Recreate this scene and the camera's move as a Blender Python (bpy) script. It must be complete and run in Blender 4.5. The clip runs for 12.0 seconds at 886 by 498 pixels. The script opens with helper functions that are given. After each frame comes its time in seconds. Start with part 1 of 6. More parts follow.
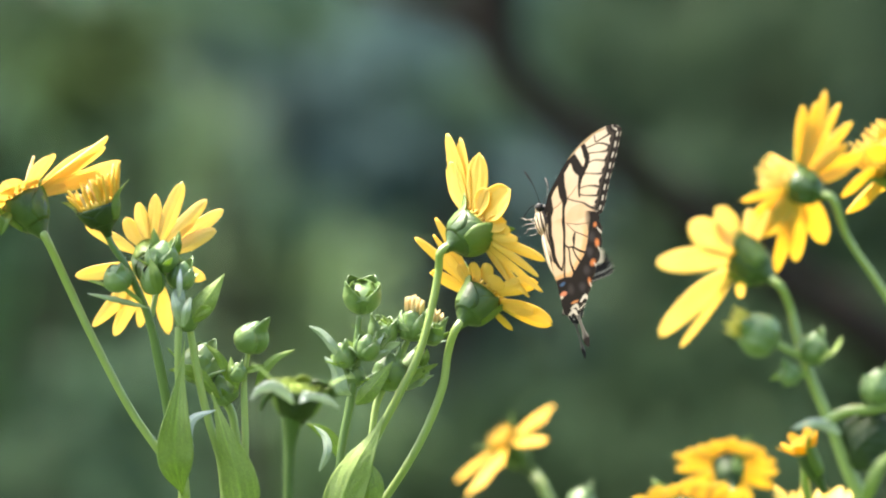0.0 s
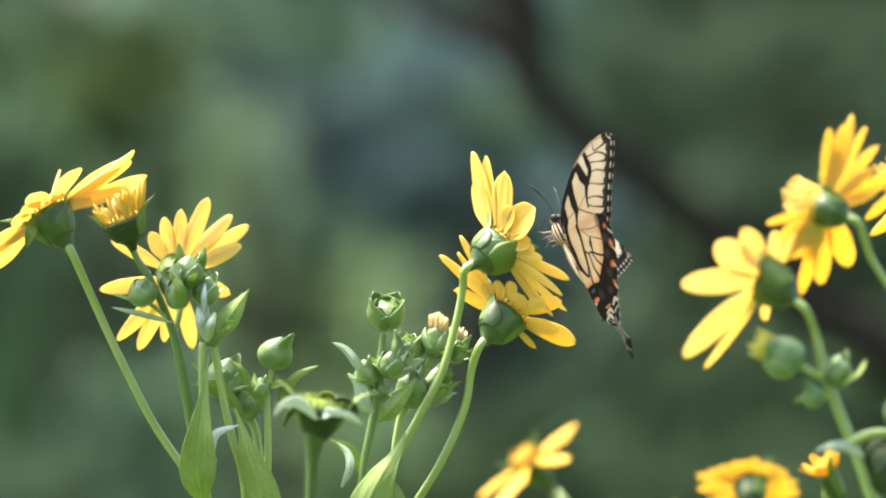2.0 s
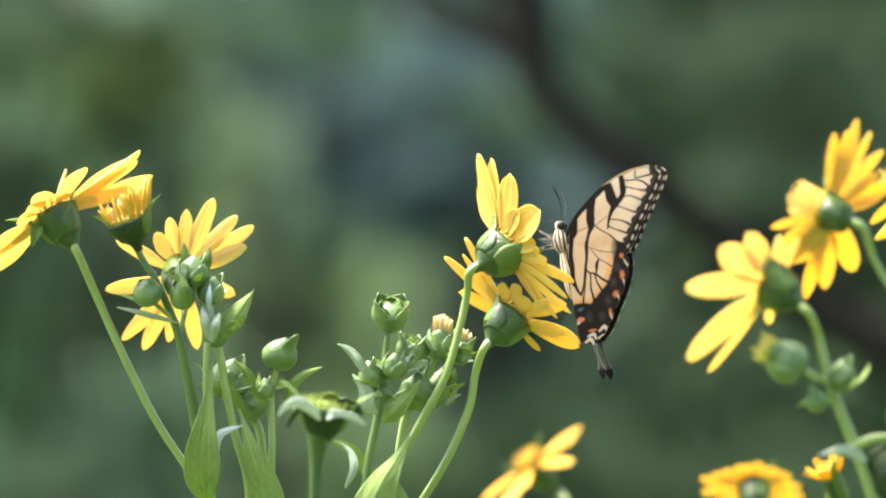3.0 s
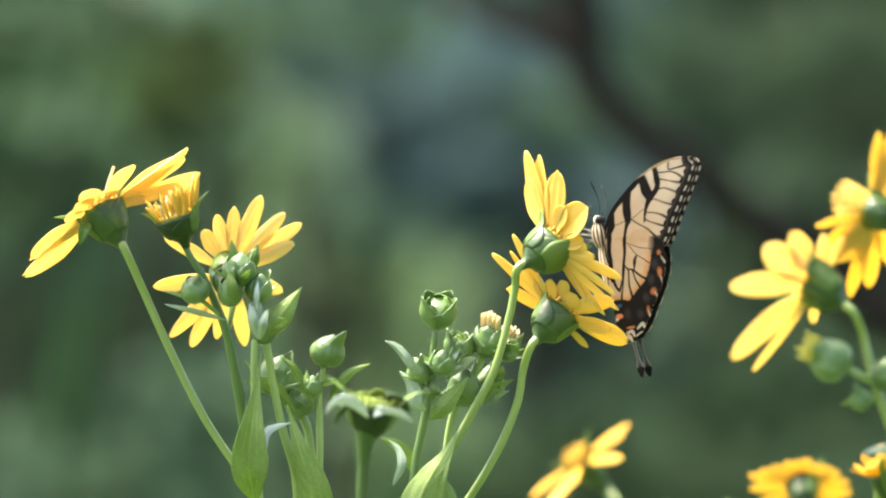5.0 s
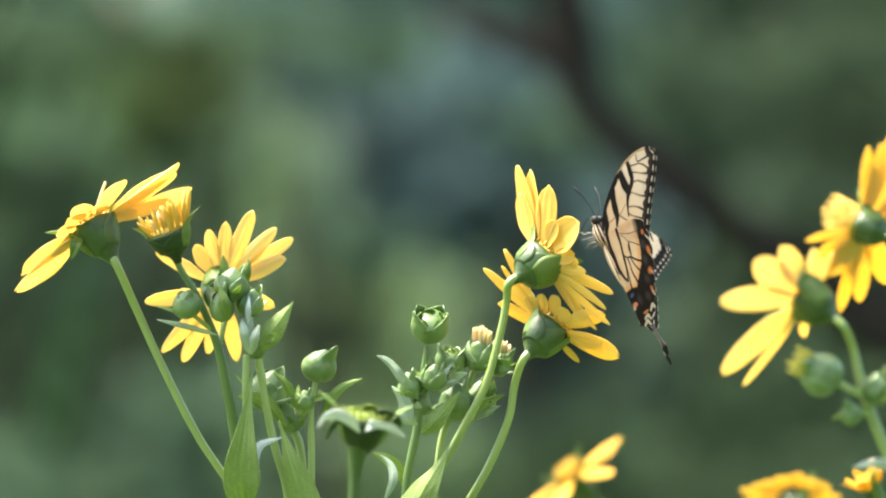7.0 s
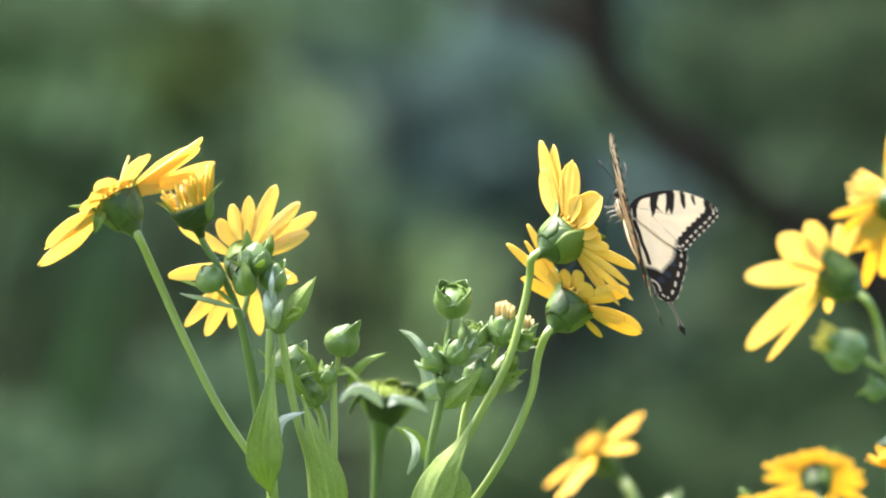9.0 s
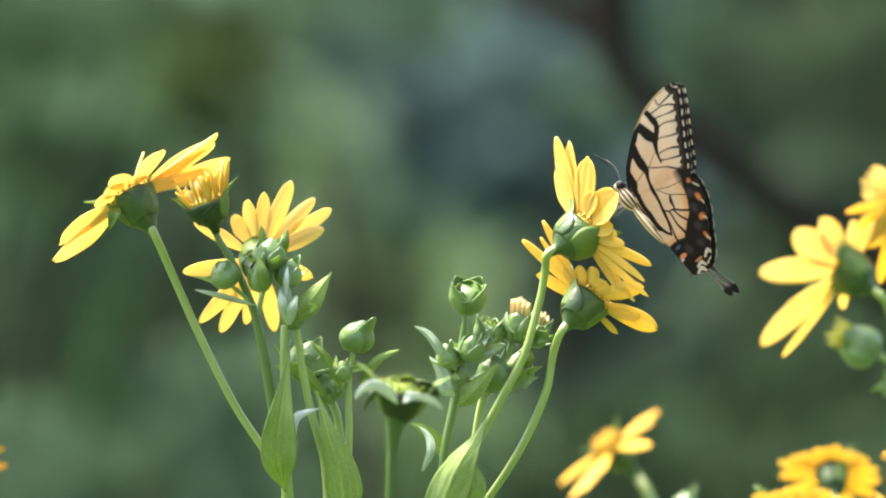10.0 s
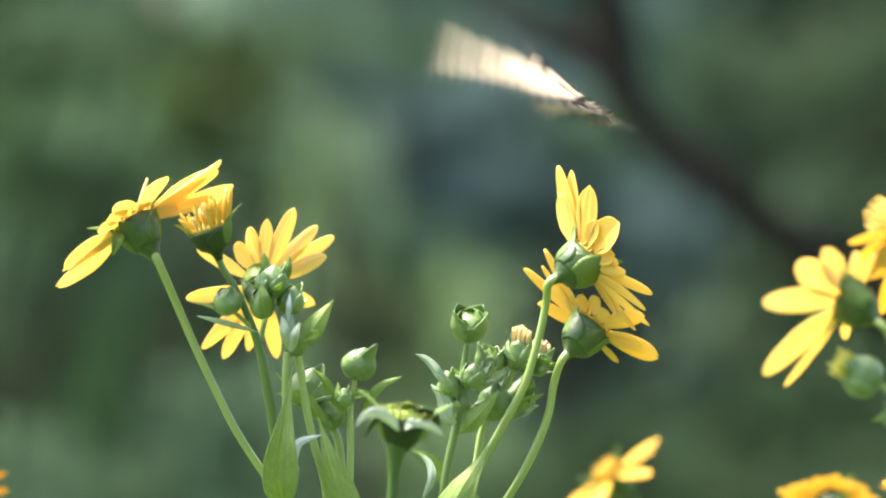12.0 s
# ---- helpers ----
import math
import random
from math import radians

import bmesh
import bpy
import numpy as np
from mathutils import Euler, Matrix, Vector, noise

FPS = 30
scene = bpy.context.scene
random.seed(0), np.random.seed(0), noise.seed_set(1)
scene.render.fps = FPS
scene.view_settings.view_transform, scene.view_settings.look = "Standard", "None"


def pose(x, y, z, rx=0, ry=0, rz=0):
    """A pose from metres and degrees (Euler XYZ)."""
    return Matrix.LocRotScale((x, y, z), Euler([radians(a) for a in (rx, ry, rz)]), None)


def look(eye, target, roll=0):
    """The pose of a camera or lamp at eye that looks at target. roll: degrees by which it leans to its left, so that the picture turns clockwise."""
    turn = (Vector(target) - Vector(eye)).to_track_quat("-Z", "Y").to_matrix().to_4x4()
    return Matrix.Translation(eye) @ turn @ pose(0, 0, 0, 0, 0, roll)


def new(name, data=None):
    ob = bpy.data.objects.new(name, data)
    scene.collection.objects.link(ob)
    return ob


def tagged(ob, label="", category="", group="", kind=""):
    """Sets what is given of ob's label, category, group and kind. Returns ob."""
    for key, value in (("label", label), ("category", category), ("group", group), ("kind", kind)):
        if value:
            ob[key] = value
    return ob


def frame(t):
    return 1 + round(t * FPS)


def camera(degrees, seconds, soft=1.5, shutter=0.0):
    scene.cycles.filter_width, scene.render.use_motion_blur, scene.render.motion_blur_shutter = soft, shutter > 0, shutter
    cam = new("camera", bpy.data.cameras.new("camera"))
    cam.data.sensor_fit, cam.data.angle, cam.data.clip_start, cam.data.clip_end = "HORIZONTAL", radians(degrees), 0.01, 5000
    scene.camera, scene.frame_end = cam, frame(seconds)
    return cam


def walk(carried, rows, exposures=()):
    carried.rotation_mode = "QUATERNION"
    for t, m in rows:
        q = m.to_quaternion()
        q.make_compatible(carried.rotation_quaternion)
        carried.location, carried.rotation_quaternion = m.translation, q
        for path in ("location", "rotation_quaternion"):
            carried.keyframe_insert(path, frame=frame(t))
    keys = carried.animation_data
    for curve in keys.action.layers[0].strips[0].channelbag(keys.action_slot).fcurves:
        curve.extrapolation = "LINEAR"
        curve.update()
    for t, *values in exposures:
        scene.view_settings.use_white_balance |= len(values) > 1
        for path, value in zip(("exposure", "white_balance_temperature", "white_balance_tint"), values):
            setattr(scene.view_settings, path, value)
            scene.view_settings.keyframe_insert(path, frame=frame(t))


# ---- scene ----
# ---- camera: a long lens, hand-held, about 2.5 m from the flowers ----
cam = camera(7.0, 12.0, soft=2.1, shutter=0.5)
cam.data.dof.use_dof = True
cam.data.dof.focus_distance = 2.455
cam.data.dof.aperture_fstop = 8.6
walk(cam, [
    (0.0, pose(0.0000, 0.0000, 1.60, 90.000, 0.000, -0.000)),
    (0.5, pose(0.0000, 0.0048, 1.60, 90.012, -0.114, 0.026)),
    (1.0, pose(0.0000, 0.0033, 1.60, 90.102, -0.278, 0.067)),
    (1.5, pose(0.0000, 0.0001, 1.60, 90.141, -0.526, 0.194)),
    (2.0, pose(0.0010, -0.0048, 1.60, 90.139, -0.618, 0.216)),
    (2.5, pose(0.0010, -0.0064, 1.60, 90.140, -0.834, 0.190)),
    (3.0, pose(0.0020, -0.0067, 1.60, 90.153, -0.952, 0.278)),
    (3.2, pose(0.0022, -0.0068, 1.60, 90.186, -0.960, 0.342)),
    (4.8, pose(0.0040, -0.0078, 1.60, 90.124, -0.902, 0.630)),
    (5.0, pose(0.0040, -0.0078, 1.60, 90.122, -0.902, 0.701)),
    (5.5, pose(0.0040, -0.0071, 1.60, 90.074, -0.844, 0.752)),
    (6.0, pose(0.0040, -0.0049, 1.60, 90.062, -0.745, 0.633)),
    (6.5, pose(0.0040, -0.0043, 1.60, 90.180, -0.899, 0.606)),
    (7.0, pose(0.0040, -0.0092, 1.60, 90.240, -0.850, 0.633)),
    (7.2, pose(0.0040, -0.0092, 1.60, 90.266, -0.855, 0.645)),
    (8.8, pose(0.0040, -0.0098, 1.60, 90.078, -0.975, 0.780)),
    (9.0, pose(0.0040, -0.0098, 1.60, 90.038, -0.983, 0.816)),
    (9.5, pose(0.0040, -0.0017, 1.60, 89.994, -1.043, 0.897)),
    (10.0, pose(0.0040, -0.0067, 1.60, 90.007, -1.057, 0.937)),
    (10.5, pose(0.0040, -0.0051, 1.60, 90.001, -1.079, 0.914)),
    (11.0, pose(0.0040, -0.0042, 1.60, 89.971, -1.161, 0.891)),
    (11.5, pose(0.0040, -0.0130, 1.60, 90.049, -1.277, 0.926)),
    (12.0, pose(0.0040, -0.0159, 1.60, 90.227, -1.370, 0.949)),
], [(0.0, 2.46, 6900, 10), (12.0, 2.46, 6900, 10)])

# ---- light: bright, thinly clouded sky with a soft high sun ----
world = bpy.data.worlds.new("sky")
scene.world = world
world.use_nodes = True
wn, wl = world.node_tree.nodes, world.node_tree.links
sky = wn.new("ShaderNodeTexSky")
sky.sky_type = "NISHITA"
sky.sun_disc = False
SUN_EL, SUN_AZ = radians(64), radians(-64)
sky.sun_elevation = SUN_EL
sky.sun_rotation = SUN_AZ
sky.dust_density = 4.0
wl.new(sky.outputs["Color"], wn["Background"].inputs["Color"])
wn["Background"].inputs["Strength"].default_value = 0.15
sun = new("sun", bpy.data.lights.new("sun", "SUN"))
sun.data.energy = 3.4
sun.data.angle = radians(20)
sun.data.color = (1.0, 0.95, 0.86)
sun_way = Vector((math.sin(SUN_AZ) * math.cos(SUN_EL), math.cos(SUN_AZ) * math.cos(SUN_EL), math.sin(SUN_EL)))
sun.matrix_world = look(tuple(sun_way * 30), (0, 0, 0))


# ---- materials ----
def surface(name, base, other, rough=0.5, scale=900.0, fine=4000.0, through_light=0.0, relief=0.15, spec=0.5, attribute="", spread=0.25, stretch=(1, 1, 1), wax=0.0, net=0.0):
    """Two colours mixed by noise at two scales, with relief, a waxy coat, a net of fine veins, and some light let through."""
    m = bpy.data.materials.new(name)
    m.use_nodes = True
    n, l = m.node_tree.nodes, m.node_tree.links
    bsdf = n["Principled BSDF"]
    out = n["Material Output"]
    bsdf.inputs["Roughness"].default_value = rough
    bsdf.inputs["Specular IOR Level"].default_value = spec
    bsdf.inputs["Coat Weight"].default_value = wax
    bsdf.inputs["Coat Roughness"].default_value = 0.32
    coord = n.new("ShaderNodeTexCoord")
    mapping = n.new("ShaderNodeMapping")
    mapping.inputs["Scale"].default_value = stretch
    l.new(coord.outputs["Object"], mapping.inputs["Vector"])
    big = n.new("ShaderNodeTexNoise")
    big.inputs["Scale"].default_value = scale
    big.inputs["Detail"].default_value = 3
    small = n.new("ShaderNodeTexNoise")
    small.inputs["Scale"].default_value = fine
    small.inputs["Detail"].default_value = 2
    for node in (big, small):
        l.new(mapping.outputs["Vector"], node.inputs["Vector"])
    info = n.new("ShaderNodeObjectInfo")
    add = n.new("ShaderNodeMath")
    add.operation = "MULTIPLY_ADD"
    l.new(info.outputs["Random"], add.inputs[0])
    add.inputs[1].default_value = spread
    l.new(big.outputs["Fac"], add.inputs[2])
    ramp = n.new("ShaderNodeMapRange")
    ramp.inputs["From Min"].default_value = 0.3
    ramp.inputs["From Max"].default_value = 0.7 + spread
    l.new(add.outputs[0], ramp.inputs["Value"])
    mix = n.new("ShaderNodeMix")
    mix.data_type = "RGBA"
    mix.inputs["A"].default_value = (*base, 1)
    mix.inputs["B"].default_value = (*other, 1)
    l.new(ramp.outputs["Result"], mix.inputs["Factor"])
    colour = mix.outputs["Result"]
    if net:
        cells = n.new("ShaderNodeTexVoronoi")
        cells.feature = "DISTANCE_TO_EDGE"
        cells.inputs["Scale"].default_value = 1500
        l.new(coord.outputs["Object"], cells.inputs["Vector"])
        width = n.new("ShaderNodeMapRange")
        width.inputs["From Max"].default_value = 0.22
        width.inputs["To Min"].default_value = 1.0 + net
        width.inputs["To Max"].default_value = 1.0 - 0.5 * net
        l.new(cells.outputs["Distance"], width.inputs["Value"])
        veins = n.new("ShaderNodeMix")
        veins.data_type = "RGBA"
        veins.blend_type = "MULTIPLY"
        veins.inputs["Factor"].default_value = 1.0
        l.new(colour, veins.inputs["A"])
        l.new(width.outputs["Result"], veins.inputs["B"])
        colour = veins.outputs["Result"]
    if attribute:
        att = n.new("ShaderNodeVertexColor")
        att.layer_name = attribute
        mul = n.new("ShaderNodeMix")
        mul.data_type = "RGBA"
        mul.blend_type = "MULTIPLY"
        mul.inputs["Factor"].default_value = 1.0
        l.new(colour, mul.inputs["A"])
        l.new(att.outputs["Color"], mul.inputs["B"])
        colour = mul.outputs["Result"]
    l.new(colour, bsdf.inputs["Base Color"])
    if relief:
        bump = n.new("ShaderNodeBump")
        bump.inputs["Strength"].default_value = relief
        bump.inputs["Distance"].default_value = 0.0004
        l.new(small.outputs["Fac"], bump.inputs["Height"])
        l.new(bump.outputs["Normal"], bsdf.inputs["Normal"])
    if through_light:
        tr = n.new("ShaderNodeBsdfTranslucent")
        l.new(colour, tr.inputs["Color"])
        ms = n.new("ShaderNodeMixShader")
        ms.inputs["Fac"].default_value = through_light
        l.new(bsdf.outputs[0], ms.inputs[1])
        l.new(tr.outputs[0], ms.inputs[2])
        l.new(ms.outputs[0], out.inputs["Surface"])
    return m


PETAL = surface("petal_yellow", (0.83, 0.585, 0.10), (0.88, 0.665, 0.185), 0.5, 60, 700, 0.46, 0.3, 0.3, stretch=(1, 1, 0.2))
PETAL_ORANGE = surface("petal_orange", (0.66, 0.36, 0.02), (0.74, 0.47, 0.05), 0.55, 60, 700, 0.40, 0.2, 0.3)
DISC = surface("disc_floret", (0.62, 0.36, 0.03), (0.72, 0.50, 0.08), 0.6, 200, 1500, 0.2)
CREAM = surface("pale_floret", (0.62, 0.45, 0.20), (0.70, 0.58, 0.32), 0.6, 200, 1500, 0.2)
STEM = surface("stem_green", (0.17, 0.255, 0.048), (0.27, 0.365, 0.10), 0.38, 60, 900, 0.0, 0.3, 0.7, stretch=(1, 1, 0.15), wax=0.1)
# stem green darkened: the shade on two stems is put into it
STEM_SHADED = surface("stem_shaded_green", (0.06, 0.125, 0.022), (0.115, 0.19, 0.045), 0.40, 60, 900, 0.0, 0.2, 0.6, stretch=(1, 1, 0.15), wax=0.1)
STEM_DARK = surface("stem_dark_green", (0.04, 0.085, 0.012), (0.075, 0.13, 0.026), 0.5, 60, 900, 0.0, 0.2, 0.4, stretch=(1, 1, 0.15))
BRACT = surface("bract_green", (0.022, 0.054, 0.009), (0.055, 0.108, 0.022), 0.40, 160, 900, 0.08, 0.4, 0.5, wax=0.05)
# darker bract green, with the shade under the seed head put into it
DARK_BRACT = surface("dark_bract_green", (0.012, 0.030, 0.006), (0.03, 0.06, 0.015), 0.5, 130, 1100, 0.05, 0.4, 0.3)
BUD = surface("bud_green", (0.066, 0.140, 0.026), (0.185, 0.285, 0.098), 0.36, 150, 700, 0.16, 0.5, 0.7, spread=0.45, wax=0.15)
TIP = surface("bract_tip_green", (0.11, 0.20, 0.03), (0.20, 0.30, 0.07), 0.45, 160, 900, 0.40, 0.4, 0.5)
# paler yellow, with sunlight on the side-on head put into the colour
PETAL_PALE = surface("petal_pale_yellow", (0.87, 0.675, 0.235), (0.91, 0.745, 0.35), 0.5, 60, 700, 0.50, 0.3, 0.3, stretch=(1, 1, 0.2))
LEAF = surface("leaf_green", (0.215, 0.335, 0.062), (0.33, 0.45, 0.12), 0.46, 90, 700, 0.42, 0.6, 0.6, attribute="pattern", net=0.20)
PALE = surface("pale_leaf_underside", (0.30, 0.40, 0.24), (0.45, 0.55, 0.40), 0.36, 90, 900, 0.25, 0.3, 0.7, attribute="pattern", wax=0.2)
DOWN = surface("downy_leaf_underside", (0.52, 0.60, 0.55), (0.66, 0.73, 0.70), 0.5, 90, 900, 0.2, 0.3, 0.5, attribute="pattern")
YOUNG = surface("young_disc_green", (0.17, 0.23, 0.06), (0.27, 0.32, 0.12), 0.8, 300, 2500, spec=0.1)
FLORET_GREEN = surface("yellow_green_floret", (0.40, 0.40, 0.05), (0.55, 0.52, 0.10), 0.6, 200, 1500, 0.2)
OLD_DISC = surface("old_disc", (0.13, 0.19, 0.03), (0.24, 0.29, 0.06), 0.7, 200, 1500, spec=0.2)
WING = surface("wing_scales", (0.82, 0.785, 0.715), (0.90, 0.865, 0.80), 0.75, 250, 2500, 0.55, 0.1, 0.1, attribute="pattern", spread=0.0)
BODY = surface("body_hair", (0.88, 0.88, 0.88), (1.0, 1.0, 1.0), 0.8, 900, 3000, 0.0, 0.6, 0.1, attribute="pattern", spread=0.0)
LEG = surface("leg_scales", (0.30, 0.27, 0.24), (0.42, 0.39, 0.35), 0.6, 900, 3000, 0.0, 0.2, 0.1)
BLACK = surface("black_chitin", (0.010, 0.009, 0.008), (0.02, 0.018, 0.017), 0.55, 500, 2000, spec=0.25)
BARK = surface("dark_bark", (0.014, 0.011, 0.010), (0.028, 0.022, 0.020), 0.95, 9, 60, 0.0, 1.0, 0.05)
GRASS = surface("grass", (0.03, 0.058, 0.016), (0.058, 0.088, 0.026), 0.85, 0.6, 30, 0.0, 0.6, 0.1)


def foliage(name, base, other):
    return surface(name, base, other, 0.85, 2.5, 30, 0.25, 0.1, 0.08, spread=0.0)


FOL_MID = foliage("foliage_mid", (0.13, 0.218, 0.125), (0.156, 0.254, 0.143))
# FOL_DARK and FOL_SHADE are leaf greens darkened to hold shade in the colour
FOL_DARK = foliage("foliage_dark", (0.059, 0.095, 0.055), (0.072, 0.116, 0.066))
FOL_SOFT = foliage("foliage_soft", (0.063, 0.112, 0.067), (0.076, 0.133, 0.079))
FOL_LIGHT = foliage("foliage_light", (0.138, 0.207, 0.113), (0.164, 0.238, 0.131))
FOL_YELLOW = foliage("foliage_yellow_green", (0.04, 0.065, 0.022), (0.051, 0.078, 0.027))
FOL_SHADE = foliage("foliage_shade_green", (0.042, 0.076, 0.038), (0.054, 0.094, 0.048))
# far leaf colour, shifted to blue-green to stand in for haze
FOL_FAR = foliage("foliage_far_haze", (0.087, 0.151, 0.129), (0.104, 0.176, 0.146))
FOL_OLIVE = foliage("foliage_olive", (0.189, 0.277, 0.133), (0.222, 0.322, 0.155))
FOL_DEEP = foliage("foliage_deep_green", (0.131, 0.233, 0.105), (0.164, 0.275, 0.125))
# blue-green leaf colour with the haze put into it
FOL_BLUE = foliage("foliage_haze_blue_green", (0.103, 0.169, 0.166), (0.119, 0.192, 0.185))


# ---- mesh helpers ----
VEINED = ("leaf_green", "pale_leaf_underside", "downy_leaf_underside")


def finish(name, verts, faces, material, parent=None, label="", m=None, colours=None):
    me = bpy.data.meshes.new(name)
    me.from_pydata([tuple(v) for v in verts], [], faces)
    me.polygons.foreach_set("use_smooth", [True] * len(me.polygons))
    me.materials.append(material)
    if colours is None and material.name in VEINED:
        colours = np.ones((len(verts), 4))
    if colours is not None:
        att = me.color_attributes.new("pattern", "FLOAT_COLOR", "POINT")
        att.data.foreach_set("color", np.asarray(colours, dtype=np.float32).ravel())
    me.update()
    ob = new(name, me)
    if parent is not None:
        ob.parent = parent
    if m is not None:
        ob.matrix_basis = m
    if label:
        ob["label"] = label
    return ob


def grid_faces(nu, nv, closed=False, start=0):
    """Quads over a grid of nu by nv points, v running fastest; closed joins the last v to the first."""
    out = []
    for i in range(nu - 1):
        for j in range(nv if closed else nv - 1):
            k = (j + 1) % nv
            out.append((start + i * nv + j, start + i * nv + k, start + (i + 1) * nv + k, start + (i + 1) * nv + j))
    return out


def sheet(points, thick):
    """A thin closed body from a grid (nu, nv, 3) of points."""
    p = np.asarray(points, dtype=float)
    nu, nv = p.shape[:2]
    du, dv = np.gradient(p, axis=0), np.gradient(p, axis=1)
    nrm = np.cross(du, dv)
    nrm /= np.linalg.norm(nrm, axis=2, keepdims=True) + 1e-12
    top, low = p + nrm * thick / 2, p - nrm * thick / 2
    verts = np.concatenate([top.reshape(-1, 3), low.reshape(-1, 3)])
    n = nu * nv
    faces = grid_faces(nu, nv) + [tuple(reversed([a + n for a in q])) for q in grid_faces(nu, nv)]
    ring = [i * nv for i in range(nu)] + [(nu - 1) * nv + j for j in range(1, nv)] + [i * nv + nv - 1 for i in range(nu - 2, -1, -1)] + list(range(nv - 2, 0, -1))
    for a, b in zip(ring, ring[1:] + ring[:1]):
        faces.append((a, b, b + n, a + n))
    return verts, faces


def spline(points, n):
    """n points along a smooth curve through the given ones."""
    p = np.asarray(points, dtype=float)
    if len(p) == 2:
        return p[0] + (p[1] - p[0]) * np.linspace(0, 1, n)[:, None]
    q = np.vstack([2 * p[0] - p[1], p, 2 * p[-1] - p[-2]])
    out = []
    for s in np.linspace(0, len(p) - 1 - 1e-9, n):
        i, f = int(s), s - int(s)
        a, b, c, d = q[i:i + 4]
        out.append(0.5 * (2 * b + (c - a) * f + (2 * a - 5 * b + 4 * c - d) * f * f + (3 * b - a - 3 * c + d) * f ** 3))
    return np.array(out)


def tube(points, radii, sides=10, n=24):
    """A closed tapered tube along a smooth curve."""
    p = spline(points, n)
    r = np.interp(np.linspace(0, 1, n), np.linspace(0, 1, len(radii)), radii)
    t = np.gradient(p, axis=0)
    t /= np.linalg.norm(t, axis=1, keepdims=True)
    side = np.cross(t, (0.13, 0.97, 0.2))
    side /= np.linalg.norm(side, axis=1, keepdims=True)
    up = np.cross(side, t)
    a = np.linspace(0, 2 * math.pi, sides, endpoint=False)
    verts = (p[:, None] + (side[:, None] * np.cos(a)[None, :, None] + up[:, None] * np.sin(a)[None, :, None]) * r[:, None, None]).reshape(-1, 3)
    faces = grid_faces(n, sides, True)
    faces += [tuple(range(sides - 1, -1, -1)), tuple((n - 1) * sides + j for j in range(sides))]
    return verts, faces


def lathe(profile, sides=20, wobble=0.0, seed=0):
    """A body of revolution about z from (z, r) pairs."""
    rnd = random.Random(seed)
    ph = [rnd.uniform(0, 6.28) for _ in range(3)]
    verts = []
    for z, r in profile:
        for j in range(sides):
            a = 2 * math.pi * j / sides
            k = r * (1 + wobble * (math.sin(3 * a + ph[0]) + 0.6 * math.sin(5 * a + ph[1])))
            verts.append((k * math.cos(a), k * math.sin(a), z))
    faces = grid_faces(len(profile), sides, True)
    faces += [tuple(range(sides - 1, -1, -1)), tuple((len(profile) - 1) * sides + j for j in range(sides))]
    return np.array(verts), faces


def merged(pieces):
    verts, faces, k = [], [], 0
    for v, f in pieces:
        verts.append(np.asarray(v))
        faces += [tuple(i + k for i in q) for q in f]
        k += len(v)
    return np.concatenate(verts), faces


def facing(pos, way):
    """A pose at pos whose z axis points along way."""
    n = Vector(way).normalized()
    u = Vector((0, 0, 1)).cross(n).normalized()
    w = n.cross(u)
    return Matrix(((u.x, w.x, n.x, pos[0]), (u.y, w.y, n.y, pos[1]), (u.z, w.z, n.z, pos[2]), (0, 0, 0, 1)))


MM = 0.001


# ---- plants: parts of a cup plant ----
def plant_at(x, y, label, category="flower", group="cup plants"):
    ob = new("cup_plant")
    ob.location = (x, y, 0)
    return tagged(ob, label, category, group)


def rel(plant, pts):
    return [np.array(p) - np.array(plant.location) for p in pts]


def neck(pos, way, h):
    """The last points of a stem that enters a head from behind."""
    p, n = np.array(pos), np.array(Vector(way).normalized())
    return [tuple(p - n * (h + 5) * MM), tuple(p - n * (h - 1) * MM)]


def stem(plant, pts, radii, label="", material=None):
    v, f = tube(rel(plant, pts), [(r * 0.83 if r < 2.5 else r) * MM for r in radii], 10, 8 * len(pts))
    return finish("stem", v, f, material or STEM, plant, label)


